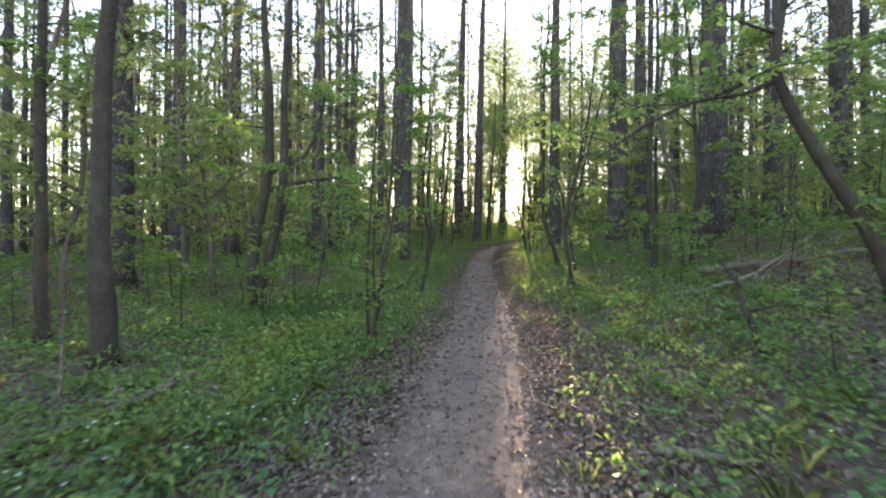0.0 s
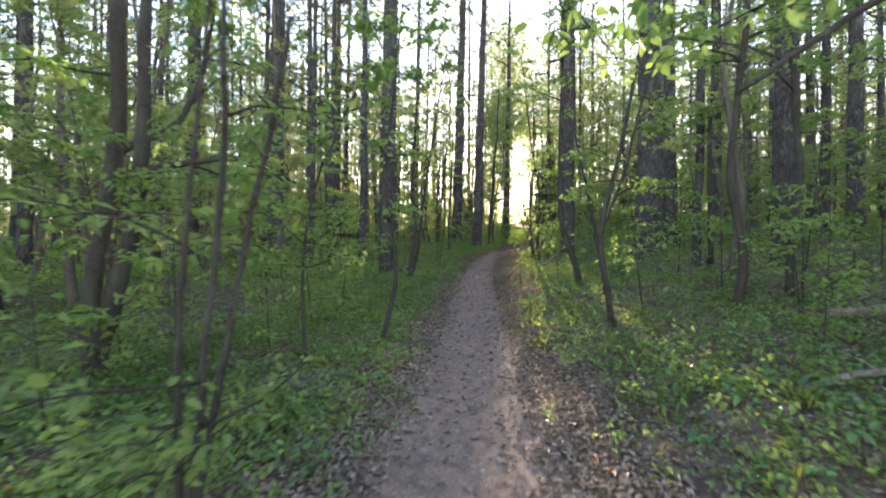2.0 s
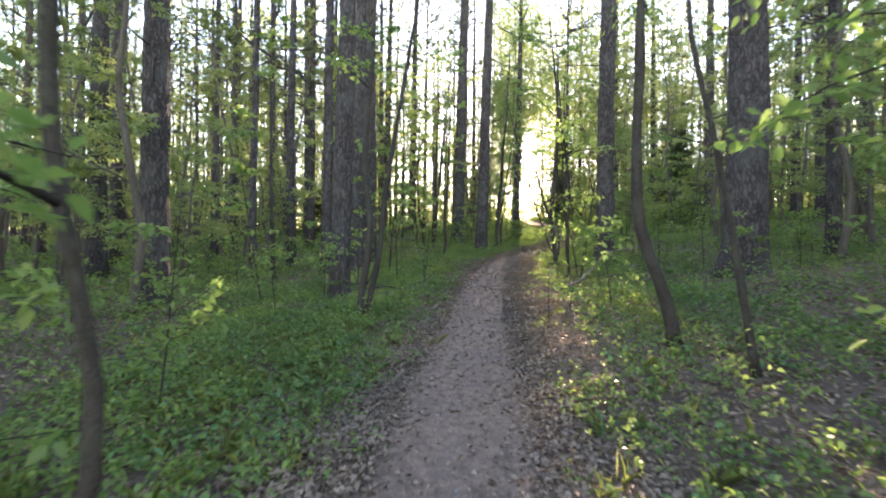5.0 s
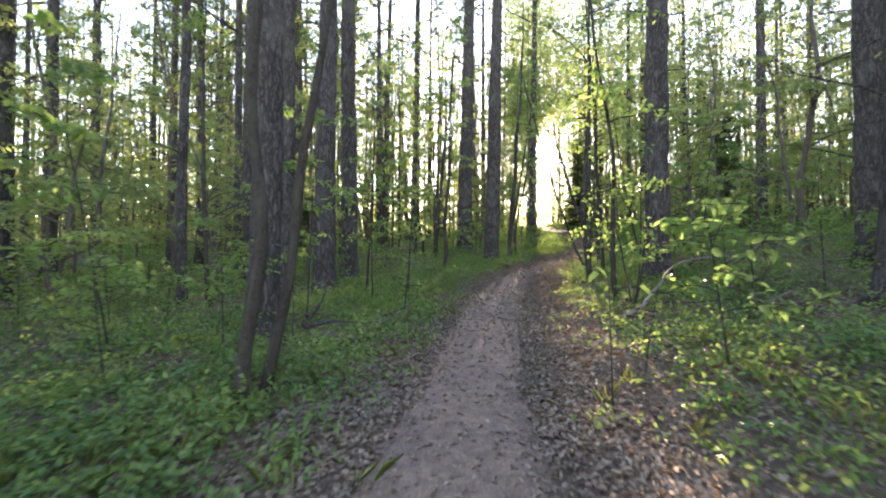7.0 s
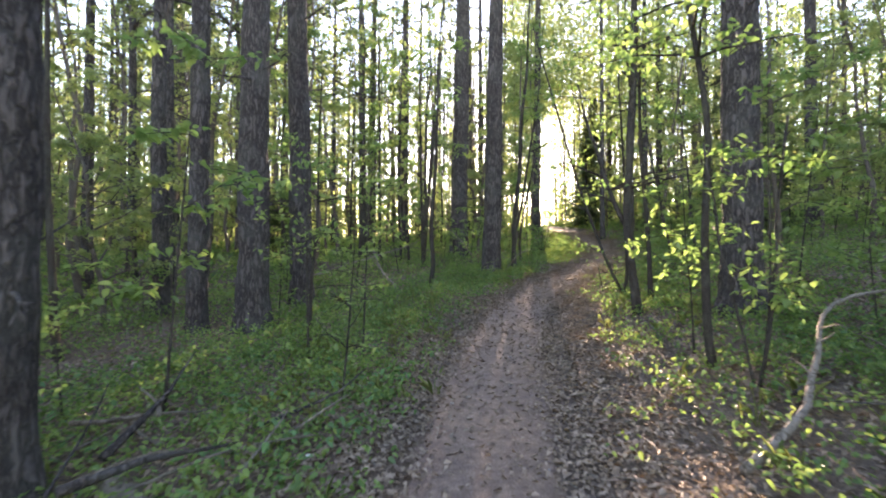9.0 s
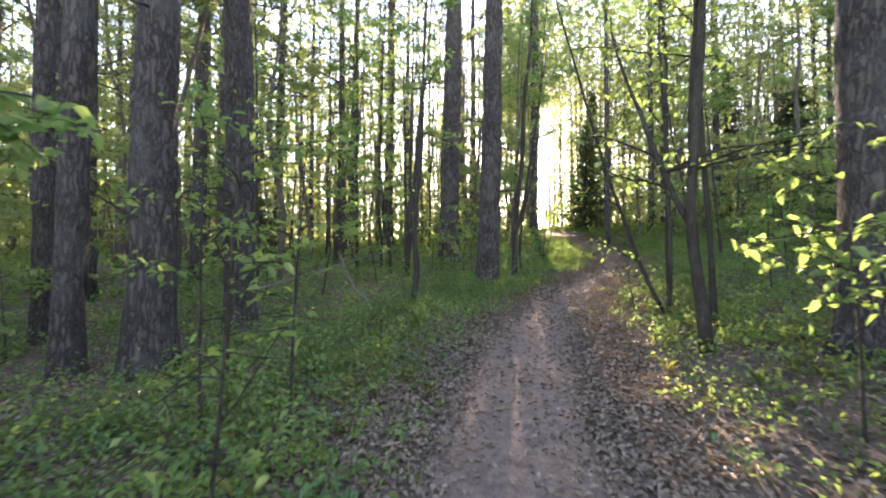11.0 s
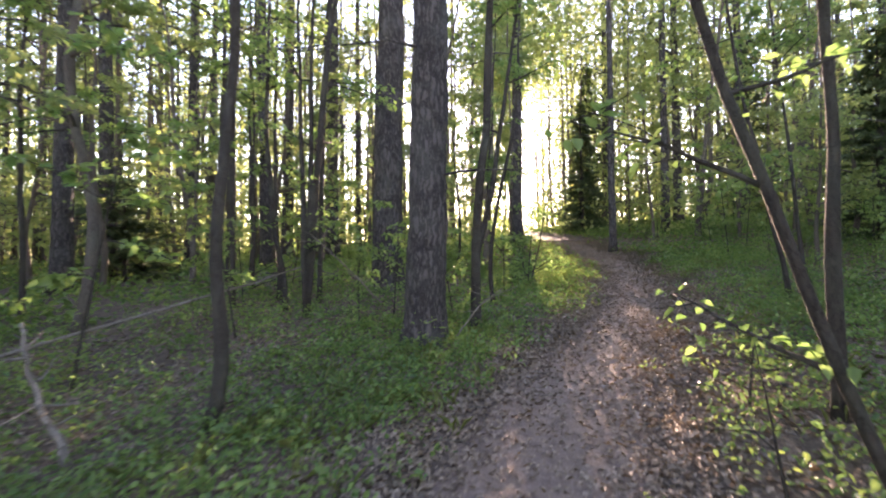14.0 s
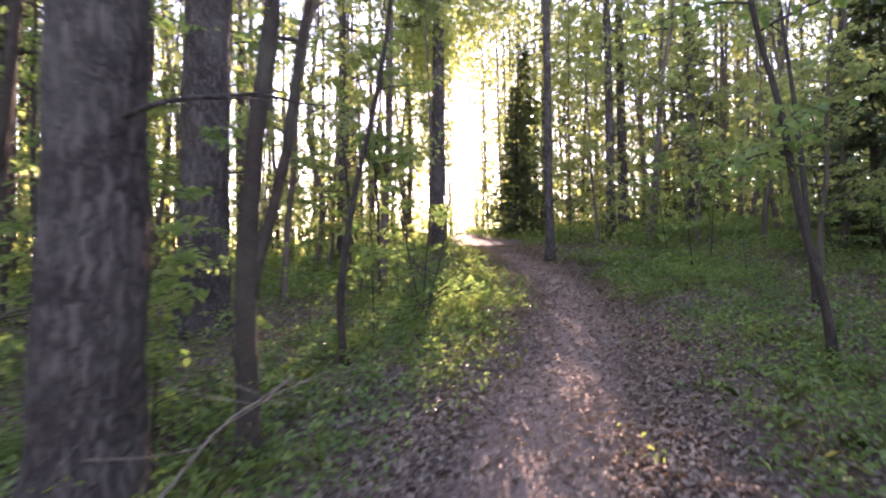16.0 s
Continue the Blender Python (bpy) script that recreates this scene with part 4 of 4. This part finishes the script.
# white wood flowers
rng = np.random.default_rng(540)
cx, cy = [], []
for ax, ay, sp, k in ((-2.0, 2.9, 0.6, 26), (-1.2, 3.2, 0.5, 10), (-0.3, 16.4, 0.5, 10), (2.2, 4.2, 0.8, 6)):
    cx += list(ax + rng.normal(0, sp, k))
    cy += list(ay + rng.normal(0, sp * 0.7, k))
cx, cy = np.array(cx), np.array(cy)
heads = np.stack([cx, cy, ground_z(cx, cy) + rng.uniform(0.12, 0.2, len(cx))], 1)
c = np.repeat(heads, 6, 0)
ang = np.tile(np.arange(6) * math.pi / 3, len(cx))
way = unit(np.stack([np.cos(ang), np.sin(ang), np.full(len(ang), 0.35)], 1))
sd = unit(np.cross(way, np.array([[0, 0, 1.0]])))
v, f = blades(c, way, sd, np.full(len(c), 0.016), np.full(len(c), 0.011), 0.1)
flowers = tagged(new("white_flowers", mesh_of("white_flowers", v, f, PETAL)), "small white wood flowers among dark green leaves", "flowers", "", "stuff")

# ---------------- fallen wood ----------------
fallen("fallen_branch", ((-3.0, 2.5, 0.05), (-2.6, 2.9, 0.06), (-2.3, 3.5, 0.08), (-2.1, 4.0, 0.12)), 0.045, 601, "grey dead branch lying among green herbs", twigs=5)
fallen("fallen_branch", ((2.87, 6.46, 0.04), (3.6, 6.5, 0.1), (4.3, 6.55, 0.22), (5.3, 6.7, 0.6)), 0.03, 602, "long pale fallen stem resting in the herbs", mat=PALE_WOOD)
fallen("fallen_log", ((4.3, 8.0, 0.1), (5.4, 7.4, 0.14), (6.6, 6.9, 0.2)), 0.06, 603, "old fallen log covered by undergrowth", "log", 3)
fallen("broken_branch", ((1.25, 2.75, 0.04), (1.42, 2.62, 0.05), (1.6, 2.45, 0.04)), 0.03, 604, "short broken piece of pale branch beside the path", twigs=0, mat=PALE_WOOD)
fallen("fallen_branch", ((2.75, 17.0, 0.05), (3.4, 17.4, 0.12), (3.8, 17.9, 0.35), (4.3, 18.5, 0.6), (5.6, 18.9, 0.6)), 0.03, 605, "bent pale dead branch arching over the ground", twigs=3, mat=PALE_WOOD)
fallen("fallen_log", ((-0.85, 16.95, 0.06), (-0.5, 16.75, 0.07), (-0.1, 16.5, 0.05)), 0.07, 606, "short grey rotting log in the herbs", "log", 1)
fallen("fallen_log", ((-1.7, 16.9, 0.05), (-1.3, 16.6, 0.06), (-1.0, 16.35, 0.04)), 0.06, 607, "short grey rotting log in the herbs", "log", 1)
fallen("fallen_branch", ((-0.2, 24.24, 0.02), (-0.32, 24.32, 0.16), (-0.52, 24.42, 0.3), (-0.68, 24.5, 0.55), (-0.78, 24.55, 0.85)), 0.032, 608, "pale bare fallen branch with many twigs", twigs=8, mat=PALE_WOOD)
fallen("fallen_branch", ((-2.7, 25.0, 0.25), (-1.6, 26.6, 0.5), (-0.6, 28.4, 0.65), (-0.2, 30.0, 0.8)), 0.026, 609, "long thin fallen stem lying across the herbs", twigs=4, mat=PALE_WOOD)
fallen("dead_brush", ((1.4, 27.0, 0.5), (1.1, 26.7, 0.9), (0.7, 26.6, 1.35)), 0.012, 610, "dry dead twigs leaning on the pine's foot", twigs=8, mat=PALE_WOOD)
fallen("dead_brush", ((2.3, 26.9, 0.1), (2.6, 27.0, 0.45), (2.9, 27.3, 0.6)), 0.012, 611, "dry dead twigs leaning on the pine's foot", twigs=8, mat=PALE_WOOD)
fallen("dead_sapling", ((2.75, 4.05, -0.02), (2.64, 4.06, 0.28), (2.55, 4.07, 0.56), (2.53, 4.08, 0.72)), 0.03, 612, "broken dead stem standing in the herbs", twigs=2, mat=SMOOTH_BARK)
fallen("dead_sapling", ((-2.73, 3.37, 0.0), (-2.74, 3.4, 0.4), (-2.72, 3.4, 0.75)), 0.018, 613, "short dead stem standing in the herbs", twigs=1)

def brush_heap(x, y, width, depth, count, seed, label):
    """A low heap of dead sticks lying over one another."""
    rng = np.random.default_rng(seed)
    heap = thing("brush_heap", x, y, label, "brushwood")
    for i in range(count):
        a, ln = rng.uniform(0, math.pi), rng.uniform(0.5, 1.3)
        c = np.array([rng.normal(0, width), rng.normal(0, depth), 0])
        c[2] = tz(x + c[0], y + c[1]) - tz(x, y) + rng.uniform(0.03, 0.4) * math.exp(-(c[0] / width) ** 2 * 0.5)
        d = np.array([math.cos(a), math.sin(a), rng.uniform(-0.12, 0.35)]) * ln / 2
        b = bowed(c - d, d, ln, rng, 6, 0.0, 0.1)
        part("stick", tubes_mesh("stick", [tube(b, np.linspace(rng.uniform(0.012, 0.03), 0.005, 6), 6)], DEAD_WOOD if i % 3 else PINE_BARK), heap)
    return heap


brush_heap(-1.3, 31.9, 0.8, 0.4, 34, 621, "low heap of brown dead branches behind the herbs")
brush_heap(4.6, 17.3, 0.6, 0.5, 16, 622, "tangle of thin dead branches among the herbs")
brush_heap(-0.7, 17.2, 0.5, 0.3, 12, 623, "few dead sticks and bark pieces on the ground")
fallen("dead_brush", ((5.4, 18.3, 0.1), (5.2, 17.6, 0.7), (4.6, 16.8, 0.85), (3.9, 16.4, 0.7)), 0.014, 614, "thin dead branch hanging over the herbs", twigs=9)
fallen("dead_brush", ((3.9, 6.2, 0.05), (4.4, 6.0, 0.5), (5.2, 5.8, 0.7)), 0.012, 615, "thin dead branch hanging over the herbs", twigs=7)

# pebbles and cones on the path
rng = np.random.default_rng(550)
rows = []
for i in range(120):
    y = rng.uniform(1, 34)
    x = float(centre(y)) + rng.normal(0, 0.45)
    r = rng.uniform(0.008, 0.024)
    z = tz(x, y) + 0.012
    rows.append(tube(np.array([(x, y, z), (x, y, z + r * 0.5), (x, y, z + r)]), (r, r * 1.1, r * 0.6), 6, 0.3, rng))
tagged(new("pebbles", tubes_mesh("pebbles", rows, STONE)), "small stones and cones lying on the path", "stones", "", "stuff")
